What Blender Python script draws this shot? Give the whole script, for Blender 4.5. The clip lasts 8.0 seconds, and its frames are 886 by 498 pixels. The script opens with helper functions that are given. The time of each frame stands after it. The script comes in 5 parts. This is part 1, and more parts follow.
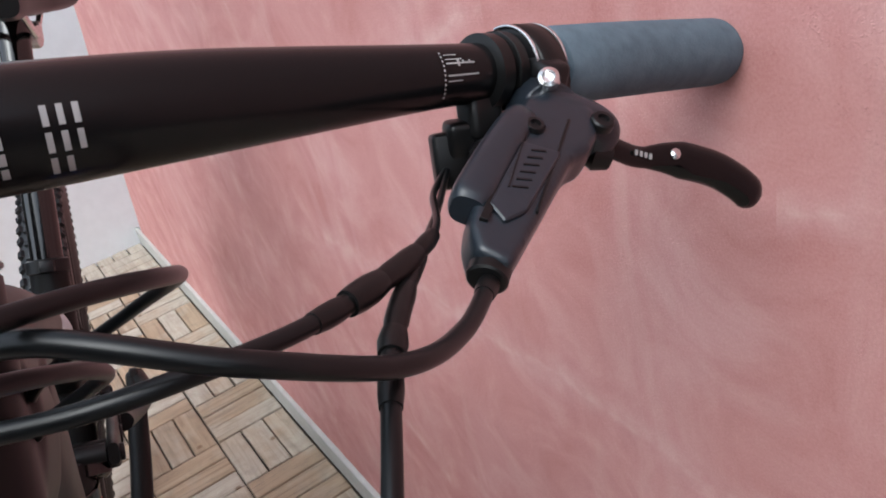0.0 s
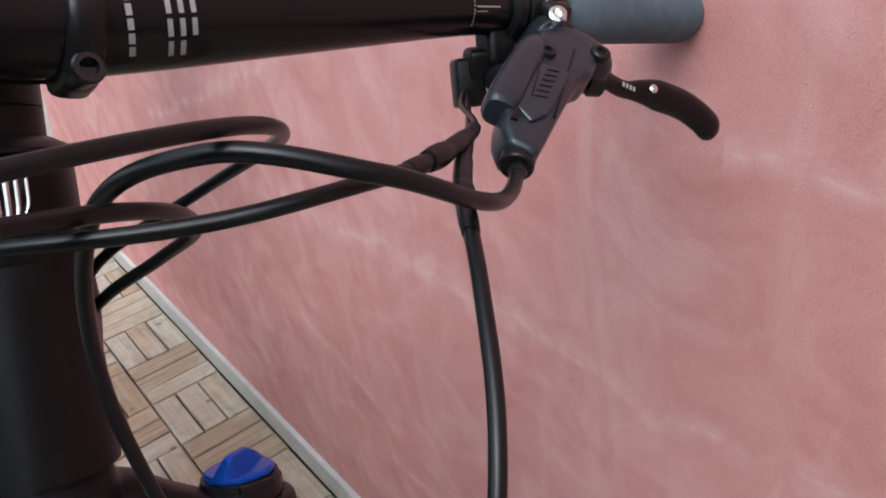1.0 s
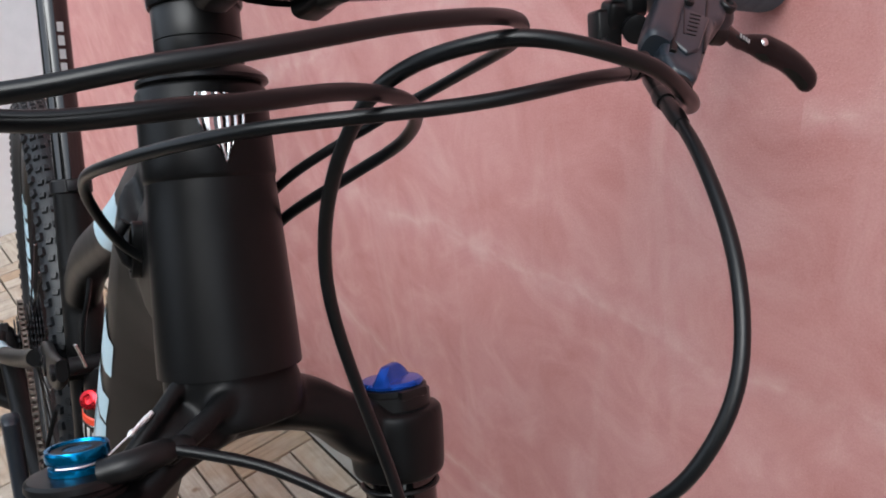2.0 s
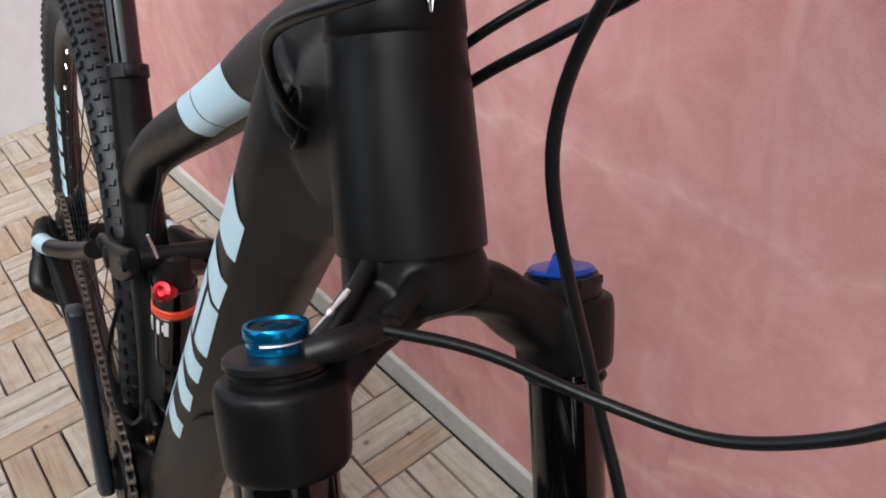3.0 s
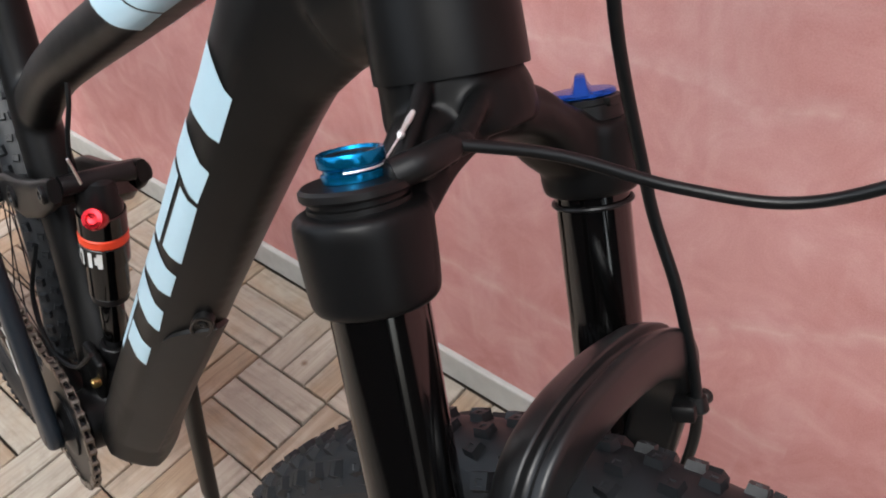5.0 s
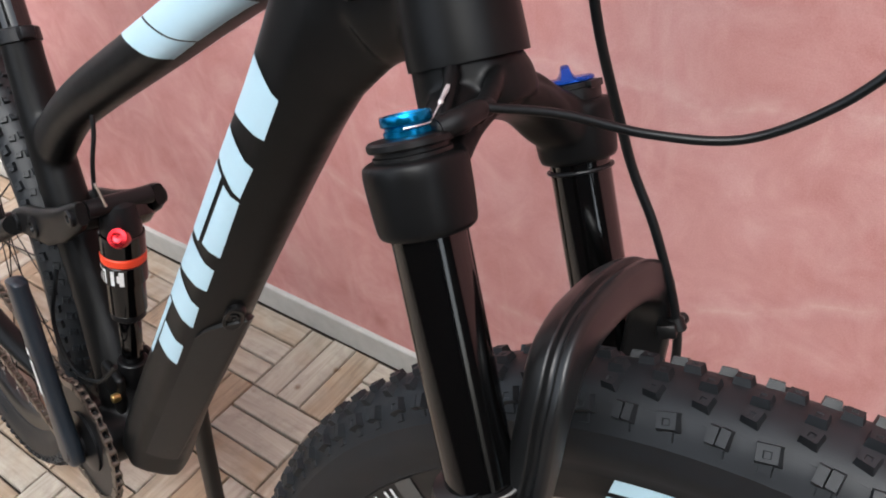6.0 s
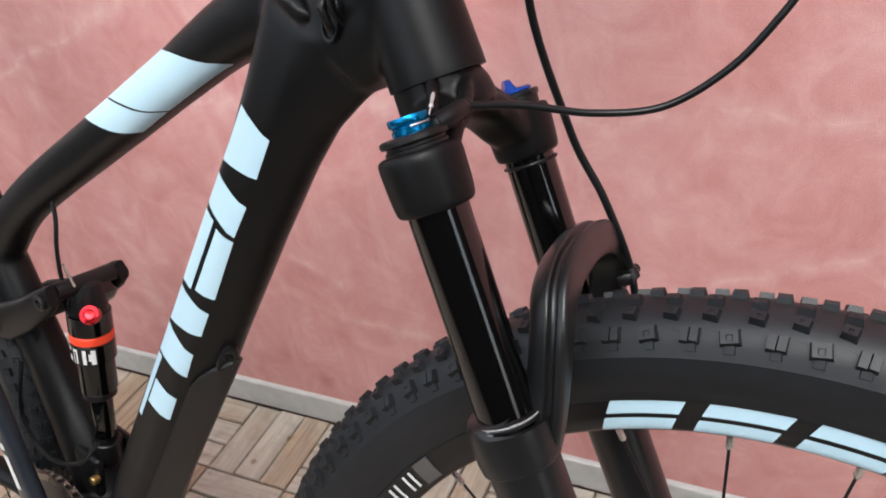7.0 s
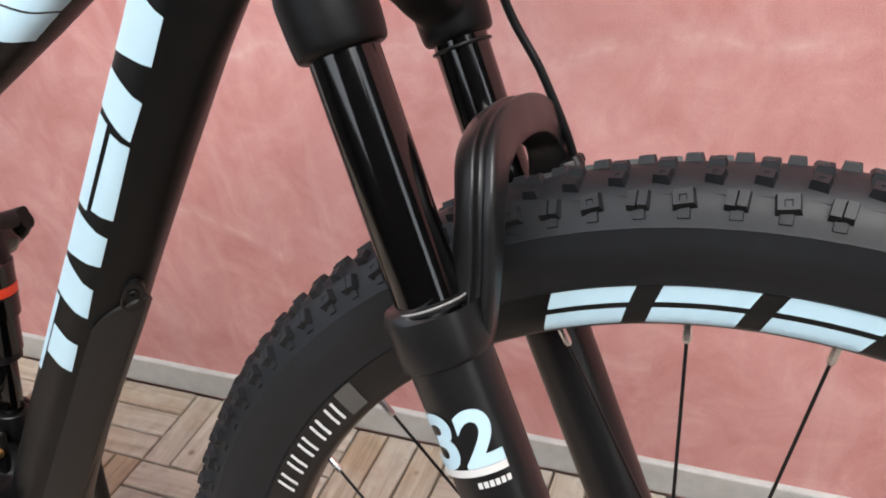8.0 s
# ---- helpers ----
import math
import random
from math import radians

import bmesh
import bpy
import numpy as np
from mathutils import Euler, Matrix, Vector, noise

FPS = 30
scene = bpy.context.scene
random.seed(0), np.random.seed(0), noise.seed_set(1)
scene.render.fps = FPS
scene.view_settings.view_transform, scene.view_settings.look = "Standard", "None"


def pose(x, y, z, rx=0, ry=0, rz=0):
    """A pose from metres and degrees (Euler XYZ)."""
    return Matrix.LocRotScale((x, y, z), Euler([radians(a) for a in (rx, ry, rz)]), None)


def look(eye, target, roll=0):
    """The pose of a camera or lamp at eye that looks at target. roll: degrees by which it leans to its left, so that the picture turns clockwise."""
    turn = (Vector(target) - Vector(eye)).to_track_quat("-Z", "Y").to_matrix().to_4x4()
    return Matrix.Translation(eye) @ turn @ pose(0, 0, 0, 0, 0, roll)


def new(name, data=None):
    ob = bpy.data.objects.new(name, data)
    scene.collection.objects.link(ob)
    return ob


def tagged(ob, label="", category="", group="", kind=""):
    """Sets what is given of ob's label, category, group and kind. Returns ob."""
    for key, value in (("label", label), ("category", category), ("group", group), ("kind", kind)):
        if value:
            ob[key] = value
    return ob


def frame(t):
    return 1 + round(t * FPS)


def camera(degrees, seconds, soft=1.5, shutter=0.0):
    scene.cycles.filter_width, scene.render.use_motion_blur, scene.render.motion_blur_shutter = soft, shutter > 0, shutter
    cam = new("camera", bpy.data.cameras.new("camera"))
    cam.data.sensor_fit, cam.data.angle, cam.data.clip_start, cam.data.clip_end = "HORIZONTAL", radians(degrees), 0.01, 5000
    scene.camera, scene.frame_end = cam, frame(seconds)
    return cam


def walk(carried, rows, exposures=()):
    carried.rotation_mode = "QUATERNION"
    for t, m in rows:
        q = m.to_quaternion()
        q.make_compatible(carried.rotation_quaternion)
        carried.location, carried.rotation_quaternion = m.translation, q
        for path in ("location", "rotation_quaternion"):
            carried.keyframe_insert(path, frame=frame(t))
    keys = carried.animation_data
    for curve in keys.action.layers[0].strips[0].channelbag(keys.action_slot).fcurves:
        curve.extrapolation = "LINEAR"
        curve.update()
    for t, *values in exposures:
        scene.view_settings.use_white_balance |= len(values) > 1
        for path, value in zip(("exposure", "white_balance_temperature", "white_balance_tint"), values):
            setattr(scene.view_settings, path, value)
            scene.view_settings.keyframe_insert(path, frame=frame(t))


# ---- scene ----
cam = camera(58.49, 8.0, soft=1.9)
PATH = [
    (0, (0.0467, -0.2745, 0.9766), (-0.7267, 0.1384, 0.4956), -13.27),
    (0.5, (0.0625, -0.2975, 0.9815), (-0.6857, 0.1460, 0.4882), -10.55),
    (1, (0.0709, -0.3353, 0.9783), (-0.6397, 0.1491, 0.4679), -8.17),
    (1.5, (0.0690, -0.3850, 0.9826), (-0.6460, 0.1040, 0.4828), -7.67),
    (2, (0.0664, -0.4191, 0.9716), (-0.6395, 0.0876, 0.4767), -7.04),
    (2.2, (0.0590, -0.4282, 0.9660), (-0.6385, 0.0763, 0.4571), -6.24),
    (3.3, (-0.0080, -0.4777, 0.9431), (-0.6479, -0.0387, 0.3124), -7.29),
    (3.5, (-0.0142, -0.4796, 0.9359), (-0.6349, -0.0529, 0.2782), -8.58),
    (4, (-0.0339, -0.4850, 0.9356), (-0.6405, -0.0725, 0.2560), -8.27),
    (4.5, (-0.0329, -0.4982, 0.9441), (-0.6034, -0.0266, 0.2717), -6.90),
    (5, (-0.0283, -0.5264, 0.9256), (-0.5477, 0.0011, 0.2535), -7.13),
    (5.2, (-0.0170, -0.5388, 0.9240), (-0.5321, -0.0129, 0.2471), -7.25),
    (6.3, (0.0011, -0.6353, 0.9499), (-0.4895, -0.0126, 0.3403), -8.36),
    (6.5, (-0.0014, -0.6563, 0.9502), (-0.4632, -0.0077, 0.3452), -8.25),
    (7, (0.0007, -0.7077, 0.9556), (-0.4117, 0.0049, 0.3881), -10.12),
    (7.5, (-0.0025, -0.7087, 0.9251), (-0.3872, 0.0230, 0.3625), -7.77),
    (8, (0.0067, -0.6984, 0.8611), (-0.3672, 0.0470, 0.3092), -8.95),
]
EXPOSURES = [(0, 1.04, 5950, 6.0), (2, 1.02, 6050, 6.5), (4, 1.15, 6360, 7.5), (6.5, 1.41, 6250, 7.5), (8, 1.48, 6500, 9.5)]
walk(cam, [(t, look(eye, target, roll)) for t, eye, target, roll in PATH], EXPOSURES)

# ---- light ----
world = bpy.data.worlds.new("sky")
scene.world = world
world.use_nodes = True
wn = world.node_tree.nodes
sky = wn.new("ShaderNodeTexSky")
sky.sky_type = "NISHITA"
sky.sun_disc = False
sky.sun_elevation, sky.sun_rotation = radians(52), radians(150)
sky.air_density, sky.dust_density = 1.0, 3.0
wn["Background"].inputs["Strength"].default_value = 0.15
hsv = wn.new("ShaderNodeHueSaturation")
hsv.inputs["Saturation"].default_value = 0.35
world.node_tree.links.new(sky.outputs[0], hsv.inputs["Color"])
world.node_tree.links.new(hsv.outputs[0], wn["Background"].inputs["Color"])
sun = bpy.data.lights.new("sun", "SUN")
sun.energy, sun.angle, sun.color = 0.7, radians(45), (1.0, 0.97, 0.93)
sun_ob = new("sun", sun)
sun_ob.matrix_world = look((0.6, -1.6, 2.6), (0, 0, 0))

# ---- materials ----


def mat(name, base, rough=0.5, metal=0.0, spec=0.5, coat=0.0):
    m = bpy.data.materials.new(name)
    m.use_nodes = True
    b = m.node_tree.nodes["Principled BSDF"]
    b.inputs["Base Color"].default_value = (*base, 1)
    b.inputs["Roughness"].default_value = rough
    b.inputs["Metallic"].default_value = metal
    b.inputs["Specular IOR Level"].default_value = spec
    b.inputs["Coat Weight"].default_value = coat
    b.inputs["Coat Roughness"].default_value = 0.08
    return m


def node(m, kind, **kw):
    n = m.node_tree.nodes.new(kind)
    for k, v in kw.items():
        n.inputs[k].default_value = v
    return n


def link(m, a, b):
    m.node_tree.links.new(a, b)


def coords(m, scale=(1, 1, 1), which="Object"):
    t = m.node_tree.nodes.new("ShaderNodeTexCoord")
    mp = m.node_tree.nodes.new("ShaderNodeMapping")
    mp.inputs["Scale"].default_value = scale
    link(m, t.outputs[which], mp.inputs["Vector"])
    return mp.outputs[0]


def noise_tex(m, vec, scale, detail=4.0, rough=0.55, dist=0.0):
    n = node(m, "ShaderNodeTexNoise", Scale=scale, Detail=detail, Roughness=rough, Distortion=dist)
    link(m, vec, n.inputs["Vector"])
    return n.outputs["Fac"]


def ramp(m, fac, stops):
    r = m.node_tree.nodes.new("ShaderNodeValToRGB")
    e = r.color_ramp.elements
    while len(e) < len(stops):
        e.new(0.5)
    for el, (p, c) in zip(e, stops):
        el.position, el.color = p, (*c, 1)
    link(m, fac, r.inputs["Fac"])
    return r.outputs["Color"]


def mixc(m, fac, a, b, mode="MIX"):
    n = m.node_tree.nodes.new("ShaderNodeMix")
    n.data_type, n.blend_type = "RGBA", mode
    for sock, v in ((n.inputs[0], fac), (n.inputs[6], a), (n.inputs[7], b)):
        if isinstance(v, (int, float)):
            sock.default_value = v
        elif isinstance(v, tuple):
            sock.default_value = (*v, 1)
        else:
            link(m, v, sock)
    return n.outputs[2]


def maths(m, op, a, b=0.0):
    n = m.node_tree.nodes.new("ShaderNodeMath")
    n.operation = op
    for sock, v in ((n.inputs[0], a), (n.inputs[1], b)):
        if isinstance(v, (int, float)):
            sock.default_value = v
        else:
            link(m, v, sock)
    return n.outputs[0]


def bump(m, height, strength, dist):
    n = node(m, "ShaderNodeBump", Strength=strength, Distance=dist)
    link(m, height, n.inputs["Height"])
    link(m, n.outputs[0], m.node_tree.nodes["Principled BSDF"].inputs["Normal"])


def bsdf(m):
    return m.node_tree.nodes["Principled BSDF"]


def speckled(m, base, amount=0.25, scale=60.0, rough=0.5, rvar=0.12, bscale=0.0, bdist=0.0):
    """Two scales of variation over a plain colour, with a little relief."""
    v = coords(m)
    f = noise_tex(m, v, scale)
    g = noise_tex(m, v, scale * 0.13)
    lo = tuple(c * (1 - amount) for c in base)
    hi = tuple(min(1, c * (1 + amount)) for c in base)
    c1 = ramp(m, f, [(0.3, lo), (0.7, hi)])
    c2 = mixc(m, 0.5, c1, ramp(m, g, [(0.3, lo), (0.7, hi)]))
    link(m, c2, bsdf(m).inputs["Base Color"])
    r = maths(m, "MULTIPLY_ADD", g, rvar)
    r.node.inputs[2].default_value = rough - rvar / 2
    link(m, r, bsdf(m).inputs["Roughness"])
    if bdist:
        bump(m, noise_tex(m, v, bscale, 2.0), 0.5, bdist)
    return m


def plaster():
    m = mat("pink_plaster", (0.560, 0.303, 0.282), 0.85, spec=0.25)
    v = coords(m)
    big = noise_tex(m, v, 3.4, 5.0, 0.62, 0.6)
    mid = noise_tex(m, v, 13.0, 6.0, 0.65, 0.8)
    fine = noise_tex(m, v, 190.0, 6.0, 0.72)
    grain = noise_tex(m, v, 620.0, 2.0, 0.6)
    c = ramp(m, big, [(0.30, (0.500, 0.210, 0.200)), (0.50, (0.585, 0.282, 0.268)), (0.70, (0.660, 0.367, 0.353))])
    c = mixc(m, 0.5, c, ramp(m, mid, [(0.32, (0.450, 0.172, 0.161)), (0.5, (0.575, 0.277, 0.265)), (0.68, (0.710, 0.430, 0.413))]))
    # trowel strokes: upright pale smears
    st = m.node_tree.nodes.new("ShaderNodeMapping")
    st.inputs["Scale"].default_value = (9.0, 1.0, 1.6)
    st.inputs["Rotation"].default_value = (0, radians(9), 0)
    link(m, v, st.inputs["Vector"])
    sm = noise_tex(m, st.outputs[0], 2.0, 4.0, 0.6, 0.9)
    c = mixc(m, ramp(m, sm, [(0.54, (0, 0, 0)), (0.74, (0.30, 0.30, 0.30))]), c, (0.720, 0.489, 0.467))
    # a few long pale veins with their own course along the wall: height = a + b x
    sep = m.node_tree.nodes.new("ShaderNodeSeparateXYZ")
    link(m, v, sep.inputs[0])
    wob = maths(m, "MULTIPLY", maths(m, "SUBTRACT", noise_tex(m, v, 7.0, 3.0), 0.5), 0.07)
    for a, k, x0, x1, w in ((0.598, 0.03, -0.75, 0.05, 0.0045), (0.055, -0.43, -0.78, -0.58, 0.0035), (0.985, 0.35, -1.2, -0.35, 0.0030), (0.43, 0.52, -0.30, 0.25, 0.0035), (0.20, -0.06, -0.60, -0.10, 0.0030), (0.80, 0.10, -0.15, 0.6, 0.003)):
        line = maths(m, "ADD", maths(m, "MULTIPLY", sep.outputs["X"], k), a)
        d = maths(m, "ABSOLUTE", maths(m, "ADD", maths(m, "SUBTRACT", sep.outputs["Z"], line), wob))
        soft = ramp(m, d, [(0.0, (0.42, 0.42, 0.42)), (w, (0.26, 0.26, 0.26)), (w * 5, (0, 0, 0))])
        ends = maths(m, "MULTIPLY", maths(m, "GREATER_THAN", sep.outputs["X"], x0), maths(m, "LESS_THAN", sep.outputs["X"], x1))
        patchy = ramp(m, noise_tex(m, v, 16.0 + 30 * a, 2.0), [(0.36, (0.1, 0.1, 0.1)), (0.60, (1, 1, 1))])
        c = mixc(m, mixc(m, 1.0, mixc(m, 1.0, soft, patchy, "MULTIPLY"), ends, "MULTIPLY"), c, (0.800, 0.598, 0.573))
    # one dark damp mark low on the wall
    dx, dz = maths(m, "ADD", sep.outputs["X"], 0.667), maths(m, "SUBTRACT", sep.outputs["Z"], 0.093)
    rr = maths(m, "SQRT", maths(m, "ADD", maths(m, "MULTIPLY", dx, dx), maths(m, "MULTIPLY", dz, dz)))
    c = mixc(m, ramp(m, maths(m, "ADD", rr, maths(m, "MULTIPLY", mid, 0.02)), [(0.012, (0.6, 0.6, 0.6)), (0.034, (0, 0, 0))]), c, (0.330, 0.098, 0.083))
    c = mixc(m, 0.15, c, ramp(m, grain, [(0.33, (0.410, 0.177, 0.161)), (0.68, (0.730, 0.446, 0.423))]))
    link(m, c, bsdf(m).inputs["Base Color"])
    # sand grains standing out of the coat, in patches
    vor = node(m, "ShaderNodeTexVoronoi", Scale=640.0, Randomness=1.0)
    link(m, v, vor.inputs["Vector"])
    sand = ramp(m, vor.outputs["Distance"], [(0.10, (1, 1, 1)), (0.42, (0, 0, 0))])
    some = ramp(m, noise_tex(m, v, 60.0, 3.0), [(0.42, (0, 0, 0)), (0.62, (1, 1, 1))])
    sand = mixc(m, 1.0, sand, some, "MULTIPLY")
    h = maths(m, "ADD", maths(m, "MULTIPLY", fine, 0.30), maths(m, "MULTIPLY", grain, 0.5))
    h = maths(m, "ADD", h, maths(m, "MULTIPLY", sand, 0.30))
    bump(m, h, 0.75, 0.0013)
    return m


def deck_wood():
    m = mat("weathered_deck_wood", (0.4, 0.3, 0.22), 0.75, spec=0.3)
    v = coords(m, (1, 1, 1))
    info = m.node_tree.nodes.new("ShaderNodeObjectInfo")
    shift = m.node_tree.nodes.new("ShaderNodeVectorMath")
    shift.operation = "ADD"
    link(m, v, shift.inputs[0])
    link(m, info.outputs["Random"], shift.inputs[1])
    mp = m.node_tree.nodes.new("ShaderNodeMapping")
    mp.inputs["Scale"].default_value = (6, 90, 40)
    link(m, shift.outputs[0], mp.inputs["Vector"])
    grain = noise_tex(m, mp.outputs[0], 1.0, 5.0, 0.65, 0.8)
    grey = ramp(m, grain, [(0.2, (0.25, 0.215, 0.175)), (0.5, (0.405, 0.355, 0.295)), (0.8, (0.50, 0.45, 0.385))])
    warm = ramp(m, grain, [(0.25, (0.21, 0.130, 0.075)), (0.6, (0.36, 0.245, 0.150)), (0.85, (0.46, 0.345, 0.235))])
    blot = noise_tex(m, shift.outputs[0], 9.0, 3.0, 0.6)
    rnd = maths(m, "ADD", maths(m, "MULTIPLY", info.outputs["Random"], 0.45), maths(m, "MULTIPLY", blot, 0.9))
    c = mixc(m, ramp(m, rnd, [(0.56, (0, 0, 0)), (0.86, (0.72, 0.72, 0.72))]), grey, warm)
    dirt = ramp(m, noise_tex(m, v, 30.0, 4.0, 0.7), [(0.50, (0, 0, 0)), (0.75, (0.45, 0.45, 0.45))])
    c = mixc(m, dirt, c, (0.20, 0.165, 0.13))
    stain = ramp(m, noise_tex(m, v, 5.5, 4.0, 0.65, 1.2), [(0.56, (0, 0, 0)), (0.70, (0.5, 0.5, 0.5))])
    c = mixc(m, stain, c, (0.24, 0.15, 0.085))
    vor = node(m, "ShaderNodeTexVoronoi", Scale=17.0)
    link(m, shift.outputs[0], vor.inputs["Vector"])
    c = mixc(m, ramp(m, vor.outputs["Distance"], [(0.05, (0.75, 0.75, 0.75)), (0.13, (0, 0, 0))]), c, (0.15, 0.085, 0.045))
    link(m, c, bsdf(m).inputs["Base Color"])
    bump(m, grain, 0.5, 0.0012)
    return m


PLASTER = plaster()
DECK = deck_wood()
DECK_GAP = speckled(mat("deck_grid_dirt", (0.05, 0.04, 0.03), 0.9), (0.06, 0.048, 0.038), 0.4, 80, 0.9)
SKIRT = speckled(mat("grey_painted_skirting", (0.6, 0.6, 0.58), 0.6), (0.45, 0.45, 0.43), 0.16, 40, 0.6, 0.1, 200, 0.0004)
WHITE_WALL = speckled(mat("white_render", (0.72, 0.73, 0.74), 0.8), (0.70, 0.72, 0.74), 0.06, 30, 0.85, 0.1, 300, 0.001)
CARBON = speckled(mat("matte_black_paint", (0.006, 0.006, 0.006), 0.46, spec=0.22), (0.0044, 0.0044, 0.0045), 0.2, 300, 0.38, 0.08, 1500, 0.00003)
FORK_BLACK = speckled(mat("matte_black_magnesium", (0.006, 0.006, 0.006), 0.45, spec=0.20), (0.0042, 0.0043, 0.0045), 0.2, 400, 0.38, 0.08, 1800, 0.00004)
LOWER_BLACK = speckled(mat("satin_black_magnesium", (0.011, 0.011, 0.011), 0.33, spec=0.52), (0.0070, 0.0071, 0.0074), 0.2, 400, 0.33, 0.08, 1800, 0.00004)
GLOSS = mat("gloss_black_tube", (0.0012, 0.0012, 0.0012), 0.11, spec=0.7)
BLADE = mat("gloss_black_paint", (0.0012, 0.0013, 0.0016), 0.07, spec=0.30)
BLACK_METAL = mat("black_anodised_metal", (0.011, 0.011, 0.012), 0.36, 0.5)
BAR_BLACK = mat("satin_black_carbon_bar", (0.0050, 0.0053, 0.0058), 0.25, spec=0.24, coat=0.03)
LEVER_GREY = speckled(mat("dark_grey_lever_paint", (0.016, 0.016, 0.019), 0.3, spec=0.5), (0.0135, 0.0185, 0.0255), 0.15, 300, 0.32, 0.1, 1500, 0.00003)
PLASTIC = mat("black_plastic", (0.0045, 0.0045, 0.0047), 0.38, spec=0.32)
HOSE = speckled(mat("black_cable_sleeve", (0.007, 0.007, 0.008), 0.3, spec=0.32), (0.0040, 0.0046, 0.0052), 0.2, 200, 0.33)
RUBBER = speckled(mat("black_tyre_rubber", (0.02, 0.02, 0.02), 0.7, spec=0.48), (0.0072, 0.0086, 0.0106), 0.45, 90, 0.50, 0.2, 900, 0.00012)
FOAM = speckled(mat("slate_blue_foam_grip", (0.11, 0.16, 0.2), 0.9, spec=0.2), (0.098, 0.132, 0.160), 0.24, 150, 0.92, 0.05, 900, 0.0005)
PALE_BLUE = speckled(mat("pale_blue_decal", (0.45, 0.68, 0.78), 0.35), (0.46, 0.64, 0.73), 0.03, 50, 0.36)
WHITE_PRINT = mat("white_print", (0.62, 0.62, 0.61), 0.4)
GREY_PRINT = mat("grey_print", (0.32, 0.32, 0.32), 0.4)
SILVER = mat("bright_steel", (0.72, 0.72, 0.72), 0.26, 1.0)
WHITE_STEEL = mat("matte_bright_steel", (0.80, 0.80, 0.80), 0.42, 0.75)
BLUE_ANO = mat("bright_blue_anodised", (0.005, 0.19, 0.42), 0.22, 0.85)
BLUE_CAP = mat("deep_blue_anodised", (0.014, 0.095, 0.56), 0.24, 0.7)
RED_ANO = mat("red_anodised", (0.55, 0.02, 0.03), 0.25, 0.8)
RED_PRINT = mat("orange_red_print", (0.75, 0.06, 0.02), 0.4)
BOLT_STEEL = mat("dark_steel_bolt", (0.055, 0.058, 0.062), 0.38, 1.0)
BRASS = mat("brass", (0.55, 0.38, 0.14), 0.3, 0.9)
CHAIN_METAL = speckled(mat("dull_chain_steel", (0.22, 0.2, 0.17), 0.35, 1.0), (0.24, 0.21, 0.18), 0.3, 300, 0.35)
WIPER = mat("grey_wiper_ring", (0.24, 0.235, 0.23), 0.5)
DARK_PRINT = mat("dark_grey_print", (0.075, 0.07, 0.065), 0.5)
GUARD = speckled(mat("dark_guard_plastic", (0.014, 0.013, 0.012), 0.5, spec=0.35), (0.0125, 0.012, 0.0115), 0.2, 200, 0.5, 0.1, 900, 0.0001)
RIM_BLACK = mat("satin_black_rim", (0.007, 0.007, 0.007), 0.32)

# ---- mesh helpers ----


def mesh_of(name, bm, material, smooth=True):
    bmesh.ops.recalc_face_normals(bm, faces=bm.faces)
    me = bpy.data.meshes.new(name)
    bm.to_mesh(me)
    bm.free()
    me.materials.append(material)
    if smooth:
        me.polygons.foreach_set("use_smooth", [True] * len(me.polygons))
    return me


def part(name, bm, material, parent, label="", m=None, smooth=True, sharp=35):
    me = mesh_of(name, bm, material, smooth)
    if smooth and sharp:
        me.set_sharp_from_angle(angle=radians(sharp))
    ob = new(name, me)
    ob.parent = parent
    if m is not None:
        ob.matrix_basis = m
    if label:
        ob["label"] = label
    return ob


def spline(pts, n=8):
    """Smooth curve through points of any length."""
    P = [Vector(p) for p in pts]
    q = [2 * P[0] - P[1], *P, 2 * P[-1] - P[-2]]
    out = []
    for i in range(len(P) - 1):
        a, b, c, d = q[i:i + 4]
        for k in range(n):
            t = k / n
            out.append(0.5 * (2 * b + (c - a) * t + (2 * a - 5 * b + 4 * c - d) * t * t + (3 * b - 3 * c + d - a) * t ** 3))
    out.append(P[-1])
    return out


def rings(bm, loops, closed=False, cap=True):
    vs = [[bm.verts.new(p) for p in loop] for loop in loops]
    n = len(vs[0])
    for a, b in zip(vs, vs[1:] + ([vs[0]] if closed else [])):
        for i in range(n):
            bm.faces.new((a[i], a[(i + 1) % n], b[(i + 1) % n], b[i]))
    if cap and not closed:
        bm.faces.new(vs[0][::-1])
        bm.faces.new(vs[-1])
    return vs


def sweep(bm, pts, radius, n=12, cap=True, flat=1.0, up=None):
    """A tube along points; radius is a number or one per point; flat squeezes it across."""
    pts = [Vector(p) for p in pts]
    rad = radius if isinstance(radius, (list, tuple)) else [radius] * len(pts)
    side = None
    loops = []
    for i, p in enumerate(pts):
        t = (pts[min(i + 1, len(pts) - 1)] - pts[max(i - 1, 0)]).normalized()
        if side is None:
            ref = Vector(up) if up else (Vector((0, 0, 1)) if abs(t.z) < 0.9 else Vector((1, 0, 0)))
            side = t.cross(ref).normalized()
        side = (side - t * side.dot(t)).normalized()
        top = side.cross(t)
        loops.append([p + (side * math.cos(a) + top * math.sin(a) * flat) * rad[i] for a in (2 * math.pi * k / n for k in range(n))])
    return rings(bm, loops, cap=cap)


